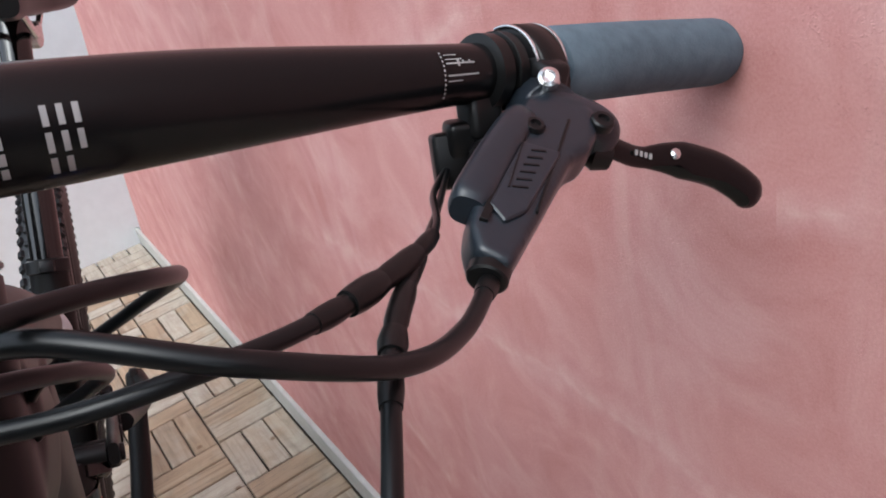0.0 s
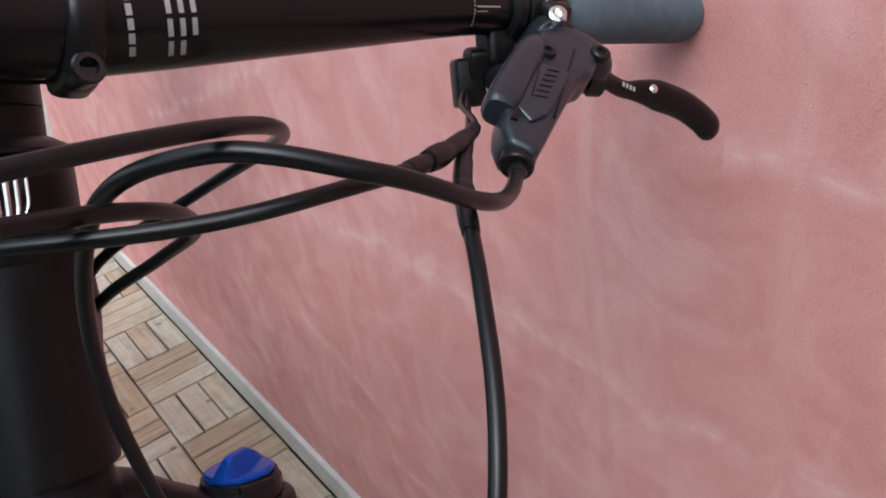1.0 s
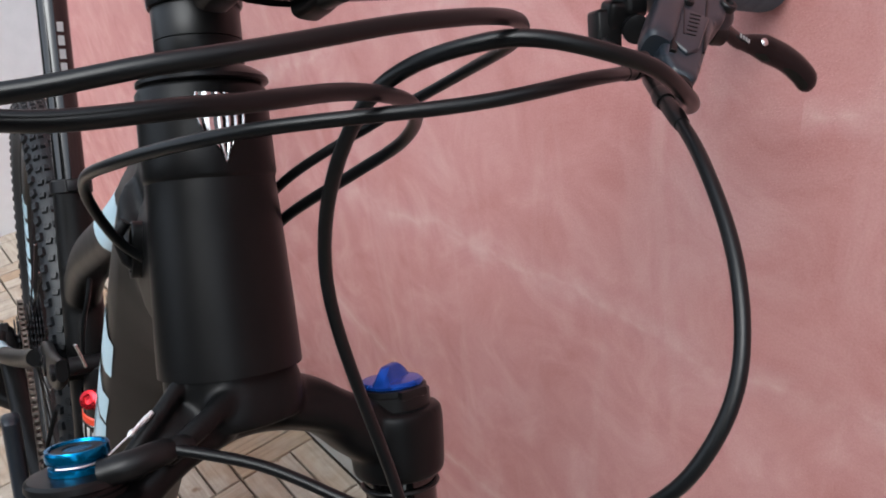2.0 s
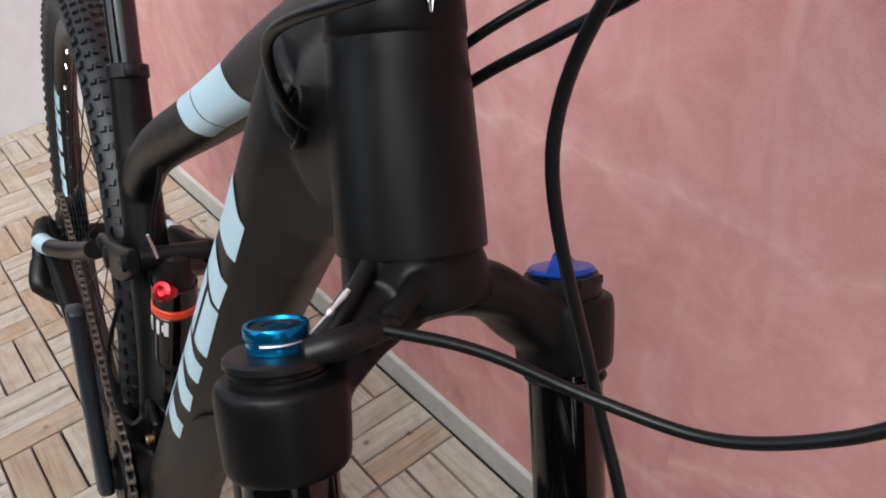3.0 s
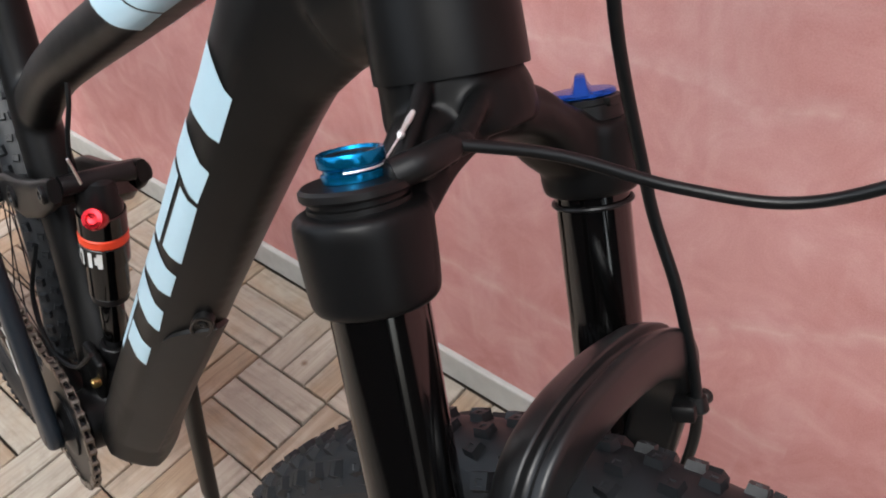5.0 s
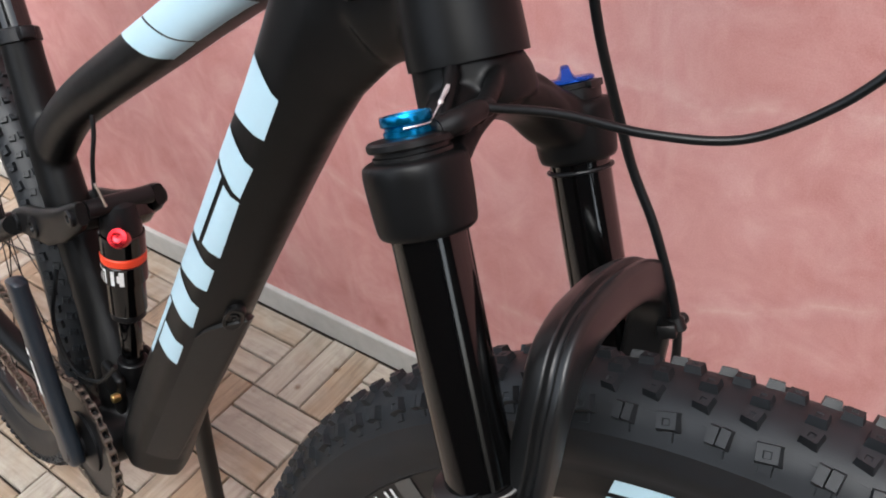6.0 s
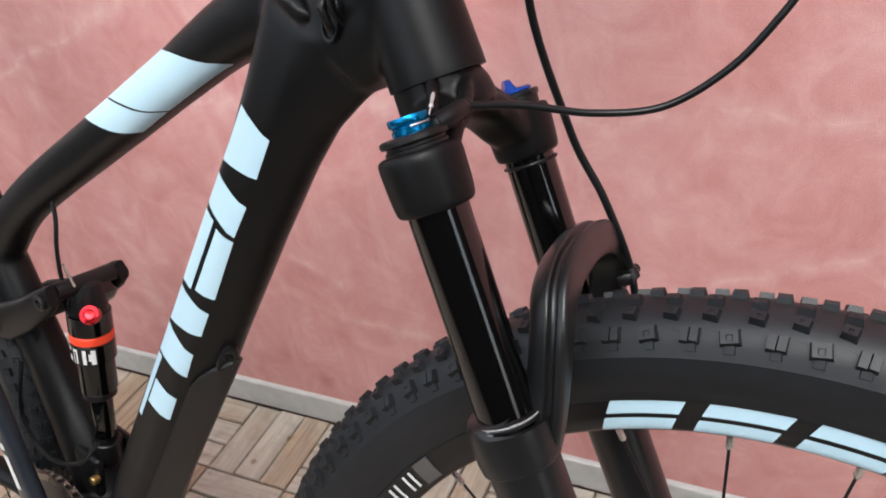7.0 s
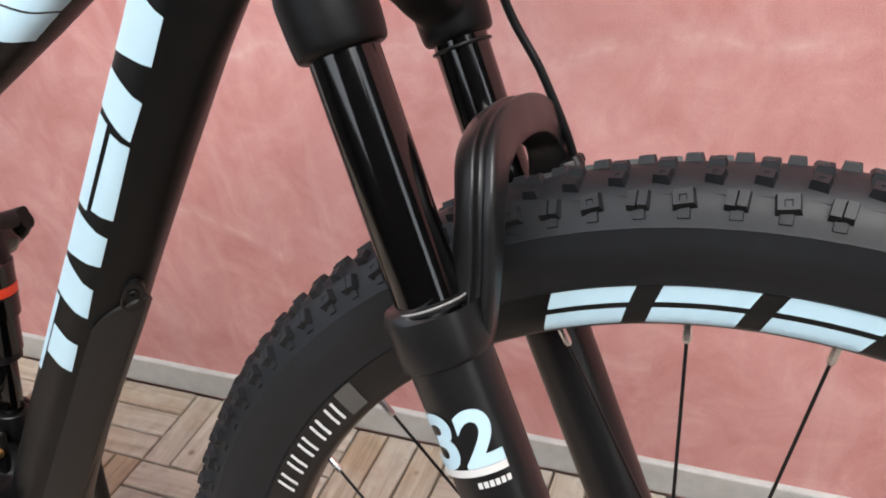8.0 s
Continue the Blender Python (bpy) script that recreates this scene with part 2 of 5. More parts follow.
def lathe(bm, prof, at=(0, 0, 0), axis=(0, 0, 1), n=32, cap=True):
    """Turned body: prof is rows of (radius, height along the axis)."""
    ax = Vector(axis).normalized()
    u = ax.orthogonal().normalized()
    w = ax.cross(u)
    at = Vector(at)
    loops = [[at + ax * h + (u * math.cos(a) + w * math.sin(a)) * max(r, 1e-5) for a in (2 * math.pi * k / n for k in range(n))] for r, h in prof]
    return rings(bm, loops, cap=cap)


def block(bm, size, m=None, bevel=0.0, seg=2):
    geo = bmesh.ops.create_cube(bm, size=1.0)["verts"]
    bmesh.ops.scale(bm, vec=size, verts=geo)
    if bevel:
        es = list({e for v in geo for e in v.link_edges})
        r = bmesh.ops.bevel(bm, geom=es, offset=bevel, segments=seg, profile=0.5, affect="EDGES")
        geo = list({v for f in r["faces"] for v in f.verts} | {v for v in geo if v.is_valid})
    if m is not None:
        bmesh.ops.transform(bm, matrix=m, verts=geo)
    return geo


def basis(origin, x, y, z=None):
    """A frame at origin from two or three directions."""
    x = Vector(x).normalized()
    y = Vector(y)
    y = (y - x * y.dot(x)).normalized()
    z = x.cross(y)
    m = Matrix((x, y, z)).transposed().to_4x4()
    m.translation = Vector(origin)
    return m


def oval(c, ax, ay, a, b, e=2.0, n=24):
    """A superellipse of half-sizes a, b round c in the directions ax, ay."""
    out = []
    for k in range(n):
        t = 2 * math.pi * k / n
        x, y = math.cos(t), math.sin(t)
        out.append(Vector(c) + Vector(ax) * (a * math.copysign(abs(x) ** (2 / e), x)) + Vector(ay) * (b * math.copysign(abs(y) ** (2 / e), y)))
    return out


def flat_tube(bm, spec, y0=0.0, e=2.6, n=28, sub=5, cap=True):
    """A tube in the plane of the frame: rows of x, z, half height, half width (and y)."""
    rows = [Vector(tuple(r[:4])) for r in spec]
    q = [2 * rows[0] - rows[1], *rows, 2 * rows[-1] - rows[-2]]
    fine = []
    for i in range(len(rows) - 1):
        a, b, c, d = q[i:i + 4]
        for k in range(sub):
            t = k / sub
            fine.append(0.5 * (2 * b + (c - a) * t + (2 * a - 5 * b + 4 * c - d) * t * t + (3 * b - 3 * c + d - a) * t ** 3))
    fine.append(rows[-1])
    loops = []
    for i, r in enumerate(fine):
        d = fine[min(i + 1, len(fine) - 1)] - fine[max(i - 1, 0)]
        t = Vector((d[0], 0, d[1])).normalized()
        nrm = Vector((-t.z, 0, t.x))
        loops.append(oval((r[0], y0, r[1]), (0, 1, 0), nrm, r[3], r[2], e, n))
    rings(bm, loops, cap=cap)

# ---- the place ----


def slab(name, lo, hi, material, label="", category="", bev=0.0):
    bm = bmesh.new()
    c = [(a + b) / 2 for a, b in zip(lo, hi)]
    block(bm, [b - a for a, b in zip(lo, hi)], Matrix.Translation(c), bev)
    ob = new(name, mesh_of(name, bm, material, False))
    return tagged(ob, label, category, kind="structure")


# plain dark grey for the unseen screens added round the terrace
SCREEN_DARK = speckled(mat("unseen_screen_grey", (0.042, 0.042, 0.042), 0.7), (0.041, 0.041, 0.042), 0.35, 25, 0.7)
def pink_wall():
    """The wall's far end is a rounded free edge that flares towards the floor."""
    bm = bmesh.new()
    edge = [(-2.37, -0.05), (-2.36, 0.04), (-2.30, 0.14), (-2.21, 0.28), (-2.10, 0.43), (-1.99, 0.58), (-1.88, 0.71), (-1.80, 0.86), (-1.76, 1.05), (-1.75, 1.4), (-1.75, 2.7)]
    fine = spline([(x, 0, z) for x, z in edge], 6)
    fr, bk = [], []
    for p in fine:
        fr.append([bm.verts.new((p.x + d, y, p.z)) for d, y in ((0.030, 0.0), (0.012, 0.003), (0.003, 0.012), (0.0, 0.030), (0.0, 0.22))])
        bk.append((bm.verts.new((3.2, 0.0, p.z)), bm.verts.new((3.2, 0.22, p.z))))
    for a, b_, c, d in zip(fr, fr[1:], bk, bk[1:]):
        for k in range(4):
            bm.faces.new((a[k], a[k + 1], b_[k + 1], b_[k]))
        bm.faces.new((a[0], b_[0], d[0], c[0]))
        bm.faces.new((a[4], c[1], d[1], b_[4]))
        bm.faces.new((c[0], d[0], d[1], c[1]))
    for q, w in ((fr[0], bk[0]), (fr[-1], bk[-1])):
        bm.faces.new(q + [w[1], w[0]])
    ob = new("wall_pink", mesh_of("wall_pink", bm, PLASTER, False))
    return tagged(ob, "salmon-pink rough plastered outside wall with pale trowel streaks", "wall", kind="structure")


pink_wall()
slab("wall_back", (-2.60, 0.50, -0.05), (3.3, 0.60, 2.7), WHITE_WALL, "plain white rendered wall behind the pink one", "wall")
# unseen dark screen, added to keep a bright reflection off the stanchions
slab("light_screen_side", (-2.60, -4.0, -0.05), (-2.38, -0.62, 1.25), SCREEN_DARK, "low unseen dark grey screen beyond the white wall, added to dim reflections", "wall")
slab("wall_white", (-2.60, -0.62, -0.05), (-2.38, 0.50, 2.7), WHITE_WALL, "pale bluish-white rendered wall closing the end of the terrace", "wall")
slab("baseboard", (-2.38, -0.009, 0), (3.2, 0.002, 0.054), SKIRT, "light grey painted skirting along the foot of the pink wall", "skirting", 0.003)
# the terrace's far sides, past the camera: unseen screens added to shape reflections, one gap
slab("light_screen", (-0.4, -2.75, -0.05), (3.3, -2.65, 3.0), SCREEN_DARK, "unseen dark grey screen along the terrace, added to shape light", "wall")
slab("light_screen_low", (-2.68, -2.75, -0.05), (-0.4, -2.65, 1.25), SCREEN_DARK, "lower unseen dark grey screen along the terrace, added to shape light", "wall")
slab("light_screen_end", (3.2, -1.38, -0.05), (3.3, 0.22, 3.0), SCREEN_DARK, "unseen dark grey screen across the terrace, added to shape light", "wall")
slab("light_screen_corner", (3.2, -2.65, -0.05), (3.3, -2.12, 3.0), SCREEN_DARK, "unseen dark grey screen beside the gap, added to shape light", "wall")
floor = slab("floor", (-9, -9, -0.08), (9, 9, -0.012), DECK_GAP, "terrace floor of weathered wooden click tiles in a basket-weave pattern", "floor")

# ---- the bicycle: one thing, with a frame (M) and a steered front end (S) ----
S = Matrix(((0.94221, 0.01939, -0.33447, -0.16231), (0.10285, 0.93339, 0.34382, -0.35828), (0.31886, -0.35835, 0.87745, 0.72732), (0, 0, 0, 1)))
M = Matrix(((0.91957, 0.20619, -0.33447, -0.20008), (-0.08464, 0.93521, 0.34382, -0.36613), (0.38369, -0.28786, 0.87745, 0.716), (0, 0, 0, 1)))
BASE = Vector((0.0, -0.63, 0.0))
bike = new("bicycle")
bike.location = BASE
tagged(bike, "matte black mountain bike with pale blue print leaning on a wall", "bicycle")
toS = Matrix.Translation(-BASE) @ S
toM = Matrix.Translation(-BASE) @ M
# the fork hangs square under the steering axis, which leans in S
toF = toS @ Matrix.Translation((-0.0022, 0.0023, 0.0041)) @ Matrix.Rotation(0.0615, 4, "X")
# the handlebar with its controls, at the end of the stem
toH = toS @ Matrix.Translation((0.0175, 0.0035, 0.0030))
BY = 0.003  # middle plane of the frame
DY = -0.001  # and of its down tube
HX, HY = 0.029, 0.004  # steering axis in M
HEAD, TILT_AX = (HX, HY, 0.0655), (0, -0.062, 1)


def dt(u, n):
    """A point of the down tube's side: u along it from the head, n up across it."""
    return Vector((-0.8 * u - 0.6 * n, 0, -0.6 * u + 0.8 * n))


def frame_part():
    bm = bmesh.new()
    lathe(bm, [(0.0281, -0.016), (0.0283, 0.004), (0.0273, 0.030), (0.0261, 0.056), (0.0252, 0.072), (0.0250, 0.078), (0.0248, 0.106), (0.0243, 0.1095)], HEAD, TILT_AX, n=40)
    flat_tube(bm, [(0.020, 0.118, 0.038, 0.0262), (-0.025, 0.108, 0.038, 0.0270)], BY, 2.6)
    loops = []
    for u, n, hu, hd, w in ((-0.045, 0.112, 0.042, 0.052, 0.0268), (-0.02, 0.110, 0.040, 0.0405, 0.0282), (0.01, 0.108, 0.0375, 0.0290, 0.0292), (0.05, 0.107, 0.035, 0.0235, 0.0295), (0.12, 0.107, 0.0345, 0.0225, 0.030),
                            (0.22, 0.107, 0.034, 0.0245, 0.030), (0.34, 0.107, 0.034, 0.028, 0.031), (0.44, 0.107, 0.034, 0.029, 0.032), (0.52, 0.104, 0.034, 0.030, 0.034), (0.56, 0.100, 0.03, 0.03, 0.035)):
        lp = []
        for k in range(40):
            t = 2 * math.pi * k / 40
            c, q = math.cos(t), math.sin(t)
            e, h = (4.6, hu) if q > 0 else (1.3, hd)
            p = dt(u, n + h * math.copysign(abs(q) ** (2 / e), q))
            lp.append(Vector((p.x, DY + w * math.copysign(abs(c) ** (2 / e), c), p.z)))
        loops.append(lp)
    rings(bm, loops)
    flat_tube(bm, [(0.020, 0.148, 0.022, 0.020), (-0.05, 0.147, 0.026, 0.0205), (-0.13, 0.144, 0.0225, 0.0195), (-0.20, 0.136, 0.0205, 0.019), (-0.25, 0.130, 0.0205, 0.019), (-0.41, 0.108, 0.0205, 0.0185),
                   (-0.50, 0.092, 0.0205, 0.018), (-0.575, 0.066, 0.024, 0.018)], BY, 2.5)
    flat_tube(bm, [(-0.572, 0.182, 0.0185, 0.0185), (-0.576, 0.12, 0.020, 0.0195), (-0.578, 0.03, 0.025, 0.021), (-0.575, -0.08, 0.026, 0.022), (-0.565, -0.16, 0.028, 0.028), (-0.558, -0.235, 0.03, 0.034)], BY, 2.2)
    lathe(bm, [(0.030, -0.045), (0.0305, -0.043), (0.0305, 0.043), (0.030, 0.045)], (-0.558, BY, -0.235), (0, 1, 0))
    for v in bm.verts:
        # the rear of the frame turns and leans a little further
        t = max(0.0, min(1.0, (-0.2 - v.co.x) / 0.25))
        t = t * t * (3 - 2 * t)
        v.co.y += t * (0.036 * (v.co.x + 0.2) - 0.05 * (v.co.z - 0.03))
    fr = part("frame", bm, CARBON, bike, "matte black carbon frame", toM, sharp=0)
    r = fr.modifiers.new("blend", "REMESH")
    r.mode, r.voxel_size, r.use_smooth_shade = "VOXEL", 0.0024, True
    s = fr.modifiers.new("soften", "SMOOTH")
    s.factor, s.iterations = 0.5, 14
    # trim the lower end of the head tube square to its axis
    bpy.context.view_layer.update()
    solid = bpy.data.meshes.new_from_object(fr.evaluated_get(bpy.context.evaluated_depsgraph_get()))
    fr.modifiers.clear()
    bm = bmesh.new()
    bm.from_mesh(solid)
    bpy.data.meshes.remove(solid)
    o, ax = Vector(HEAD), Vector(TILT_AX).normalized()
    near = set()
    for v in bm.verts:
        h = (v.co - o).dot(ax)
        if h < 0.012 and (v.co - o - ax * h).length < 0.034:
            near.add(v)
    geo = [f for f in bm.faces if all(v in near for v in f.verts)]
    geo += list({e for f in geo for e in f.edges}) + list(near)
    cut = bmesh.ops.bisect_plane(bm, geom=geo, plane_co=o, plane_no=ax, dist=1e-6, clear_inner=True)
    rim = [e for e in cut["geom_cut"] if isinstance(e, bmesh.types.BMEdge)]
    bmesh.ops.edgeloop_fill(bm, edges=rim)
    old = fr.data
    fr.data = mesh_of("frame", bm, CARBON)
    fr.data.set_sharp_from_angle(angle=radians(50))
    bpy.data.meshes.remove(old)
    # shallow step where the upper bearing cup begins
    b = bmesh.new()
    lathe(b, [(0.0235, 0.0735), (0.0249, 0.0743), (0.0256, 0.0762), (0.0255, 0.084), (0.0253, 0.096), (0.0250, 0.1085), (0.0235, 0.1105)], HEAD, TILT_AX, n=64)
    part("bearing_cup", b, CARBON, fr, sharp=50)
    return fr


frame_ob = frame_part()


def slice_up(bm, step, dirs):
    """Cut flat faces into cells, so that they can follow a curved surface."""
    for d in dirs:
        d = Vector(d)
        vals = [v.co.dot(d) for v in bm.verts]
        k = math.floor(min(vals) / step) + 1
        while k * step < max(vals):
            bmesh.ops.bisect_plane(bm, geom=bm.verts[:] + bm.edges[:] + bm.faces[:], plane_co=d * (k * step), plane_no=d, dist=1e-6)
            k += 1


def decal(name, polys, material, parent, target, y, step=0.006, label="", lift=0.0004, dirs=((0.8, 0, 0.6), (-0.6, 0, 0.8)), towards=1):
    """Thin print wrapped on a part's side: polygons in its x-z plane."""
    bm = bmesh.new()
    for poly in polys:
        bm.faces.new([bm.verts.new((p[0], y, p[1])) for p in poly])
    slice_up(bm, step, dirs)
    ob = part(name, bm, material, parent, label, sharp=0)
    w = ob.modifiers.new("wrap", "SHRINKWRAP")
    w.target, w.wrap_method, w.use_project_y, w.offset = target, "PROJECT", True, lift
    w.use_positive_direction, w.use_negative_direction = towards > 0, towards < 0
    return ob


def uv(pts):
    return [(dt(u, n)[0], dt(u, n)[2]) for u, n in pts]


# slanted pale blue print blocks and bars down the tube
PRINT = [
    [(0.0260, 0.1340), (0.0310, 0.1033), (0.0630, 0.1024), (0.0720, 0.1345)],
    [(0.0830, 0.1345), (0.0880, 0.1021), (0.1174, 0.1025), (0.1114, 0.1347)],
    [(0.1170, 0.1348), (0.1180, 0.1220), (0.1890, 0.1215), (0.1900, 0.1340)],
    [(0.1213, 0.1175), (0.1213, 0.1020), (0.1813, 0.1003), (0.1850, 0.1172)],
    [(0.1958, 0.1338), (0.1975, 0.1006), (0.2243, 0.1001), (0.2360, 0.1335)],
    [(0.2395, 0.1335), (0.2477, 0.1006), (0.2768, 0.0993), (0.2751, 0.1335)],
    [(0.2790, 0.1337), (0.2780, 0.1270), (0.3640, 0.1275), (0.3640, 0.1325)],
    [(0.3055, 0.1255), (0.3075, 0.1004), (0.3383, 0.0997), (0.3379, 0.1255)],
]
for poly in PRINT:
    decal("print_block", [uv(poly)], PALE_BLUE, frame_ob, frame_ob, -0.07, label="pale blue slanted print block on the down tube", lift=0.0007)


def tt_band(x0, x1):
    bm = bmesh.new()
    spec = [(-0.05, 0.147, 0.026, 0.0205), (-0.13, 0.144, 0.0225, 0.0195), (-0.20, 0.136, 0.0205, 0.019), (-0.25, 0.130, 0.0205, 0.019), (-0.41, 0.108, 0.0205, 0.0185)]

    def at(x):
        for a, b in zip(spec, spec[1:]):
            if b[0] <= x <= a[0]:
                t = (x - a[0]) / (b[0] - a[0])
                return [p + (q - p) * t for p, q in zip(a, b)]
    loops = []
    for k in range(13):
        x, z, h, w = at(x0 + (x1 - x0) * k / 12)
        nrm = Vector((-0.14, 0, 1)).normalized()
        lp = oval((x, BY, z), (0, 1, 0), nrm, w + 0.003, h + 0.003, 2.8, 40)
        # the band leaves the underside of the tube free and its ends slant
        loops.append([Vector((p.x - 1.45 * (p.z - z), p.y, p.z)) for i, p in enumerate(lp) if i <= 28 or i >= 34])
    loops = [lp[29:] + lp[:29] for lp in loops]
    vs = [[bm.verts.new(p) for p in lp] for lp in loops]
    for a, b in zip(vs, vs[1:]):
        for i in range(len(a) - 1):
            bm.faces.new((a[i], a[i + 1], b[i + 1], b[i]))
    ob = part("colour_band", bm, PALE_BLUE, frame_ob, "pale blue band round the top tube", sharp=0)
    w = ob.modifiers.new("wrap", "SHRINKWRAP")
    w.target, w.wrap_method, w.offset = frame_ob, "NEAREST_SURFACEPOINT", 0.0004
    return ob


tt_band(-0.164, -0.2515)
tt_band(-0.2542, -0.294)

# ---- fork, in its own frame ----
FY = -0.003
LR, LL = -0.0664, 0.0664  # the two legs across


def fork_part():
    bm = bmesh.new()
    # crown: a loft across, arms rising to the boss under the head tube
    rows = [(-0.070, 0.014, 0.0140, 0.0140), (-0.060, 0.018, 0.0150, 0.0130), (-0.046, 0.029, 0.0140, 0.0115), (-0.030, 0.0415, 0.0120, 0.0115), (-0.004, 0.046, 0.0110, 0.0200),
            (0.024, 0.0415, 0.0125, 0.0150), (0.041, 0.0290, 0.0150, 0.0150), (0.056, 0.020, 0.0160, 0.0150), (0.067, 0.015, 0.0145, 0.0150)]
    loops = []
    for r in spline([r[:3] for r in rows], 5):
        y = r[0]
        ds = [(a, d) for a, b, c, d in rows]
        d = next((p[1] + (q[1] - p[1]) * (y - p[0]) / (q[0] - p[0]) for p, q in zip(ds, ds[1:]) if p[0] <= y <= q[0] + 1e-9), ds[-1][1])
        xoff = -0.010 * max(0.0, 1 - abs(y - FY) / 0.055)
        loops.append(oval((xoff, y, r[1]), (1, 0, 0), (0, 0, 1), d, r[2], 3.0, 24))
    rings(bm, loops)
    for s in (-1, 1):
        rib = [(0.009, FY + s * 0.062, 0.020), (0.011, FY + s * 0.048, 0.030), (0.011, FY + s * 0.032, 0.041), (0.010, FY + s * 0.012, 0.048)]
        sweep(bm, spline([(x - 0.005, y, z - 0.004) for x, y, z in rib], 4), 0.0075, 14)
    # crisp ridge from the boss down to the cable stop, and the lip under the boss
    sweep(bm, spline([(0.0105, FY - 0.010, 0.056), (0.0140, FY - 0.020, 0.0505), (0.0158, FY - 0.030, 0.0452), (0.0160, FY - 0.040, 0.0400)], 5), 0.0042, 12)
    sweep(bm, spline([(-0.002, FY - 0.023, 0.0625), (0.0015, FY - 0.033, 0.0540), (0.0040, FY - 0.044, 0.0440), (0.0050, FY - 0.052, 0.0360)], 5), 0.0036, 12)
    loops = [oval((0.002 + dx, FY + 0.000, z), (1, 0, 0), (0, 1, 0.06), a, c, 2.4, 28) for z, dx, a, c in ((0.0415, -0.001, 0.0150, 0.018), (0.0425, -0.001, 0.0175, 0.0210), (0.047, -0.002, 0.0190, 0.0225), (0.055, -0.004, 0.0195, 0.0225), (0.0625, -0.0075, 0.0190, 0.0220))]
    rings(bm, loops)
    lathe(bm, [(0.0240, 0.042), (0.0256, 0.046), (0.0252, 0.0625), (0.0235, 0.0645)], (-0.010, FY - 0.002, 0.0), n=36)
    for y in (LR, LL):
        lathe(bm, [(0.0165, 0.0), (0.0196, 0.0005), (0.0207, 0.003), (0.0214, 0.013), (0.0218, 0.026), (0.0212, 0.0305), (0.0180, 0.0315)], (0, y, 0.0), n=36)
    f = part("fork", bm, FORK_BLACK, bike, "matte black suspension fork with gloss black stanchions", toF, sharp=0)
    r = f.modifiers.new("blend", "REMESH")
    r.mode, r.voxel_size, r.use_smooth_shade = "VOXEL", 0.0012, True
    s = f.modifiers.new("soften", "SMOOTH")
    s.factor, s.iterations = 0.5, 11
    for y in (LR, LL):
        b = bmesh.new()
        lathe(b, [(0.0160, -0.16), (0.0160, 0.0)], (0, y, 0.0), n=40)
        part("stanchion", b, GLOSS, f, "gloss black fork stanchion tube")
        b = bmesh.new()
        dx = 0.0273
        rows = [((0.0002, y, -0.1145), 0.0170), ((0, y, -0.1142), 0.0215), ((0, y, -0.1160), 0.0230), ((0.0, y, -0.134), 0.0230), ((0.0003, y, -0.1385), 0.0222), ((0.0004, y, -0.1400), 0.0200), ((0.002, y, -0.18), 0.0196), ((0.006, y, -0.28), 0.0190),
                ((0.011, y, -0.37), 0.0175), ((dx, y, -0.42), 0.0175), ((dx, y, -0.452), 0.015)]
        sweep(b, [p for p, _ in rows], [q for _, q in rows], 32)
        part("lower_leg", b, LOWER_BLACK, f)
        b = bmesh.new()
        lathe(b, [(0.0195, -0.1148), (0.0195, -0.1136), (0.0186, -0.1126), (0.0172, -0.1115), (0.0160, -0.1114)], (0, y, 0), n=40)
        ws = part("wiper_seal", b, PLASTIC, f, "black rubber wiper seal")
        b = bmesh.new()
        sweep(b, [(0.0187 * math.cos(t), y + 0.0187 * math.sin(t), -0.1126) for t in (2 * math.pi * k / 48 for k in range(49))], 0.0006, 8)
        part("spring_ring", b, WIPER, ws, "thin bright spring ring")
    # travel ring on the far stanchion
    b = bmesh.new()
    sweep(b, [(0.0168 * math.cos(a), LL + 0.0168 * math.sin(a), -0.0042) for a in (2 * math.pi * k / 40 for k in range(41))], 0.0011, 8)
    part("travel_ring", b, BLACK_METAL, f, "thin rubber travel ring")
    # arch, in front of the legs and over the tyre
    b = bmesh.new()
    half = [(-0.002, 0.0640, -0.150), (0.0110, 0.0620, -0.131), (0.0230, 0.0590, -0.104), (0.0330, 0.0560, -0.076), (0.0360, 0.0475, -0.0595), (0.0370, 0.0310, -0.0510), (0.0375, 0.0140, -0.0480)]
    pts = [(x, -y, z) for x, y, z in half] + [(0.0375, 0.0, -0.0472)] + [(x, y, z) for x, y, z in half[::-1]]
    loops = []
    P = spline(pts, 5)
    for i, p in enumerate(P):
        t = (P[min(i + 1, len(P) - 1)] - P[max(i - 1, 0)]).normalized()
        out = (p - Vector((0.02, 0.0, -0.13)))
        out.x = 0
        out = (out - t * out.dot(t)).normalized()
        fwd = t.cross(out).normalized()
        if fwd.x < 0:
            fwd = -fwd
        # rounded bar with a raised rib along its front edge
        sec = [(-0.0095, -0.0064), (-0.0118, -0.0030), (-0.0122, 0.0010), (-0.0105, 0.0042), (-0.0070, 0.0066), (-0.0020, 0.0080), (0.0022, 0.0084), (0.0032, 0.0046), (0.0058, 0.0041), (0.0076, 0.0072), (0.0115, 0.0071), (0.0129, 0.0048), (0.0128, -0.0030), (0.0100, -0.0064)]
        thick = 1 + 1.0 * max(0.0, min(1.0, (p.z + 0.085) / 0.03))
        loops.append([p + fwd * a * 0.94 + out * (c if c > 0 else c * thick) for a, c in sec])
    rings(b, loops)
    a = part("arch", b, LOWER_BLACK, f, sharp=75)
    bv = a.modifiers.new("edges", "BEVEL")
    bv.width, bv.segments, bv.limit_method, bv.angle_limit = 0.0009, 3, "ANGLE", radians(24)
    # far leg: black base and deep blue winged dial
    z = 0.0355
    b = bmesh.new()
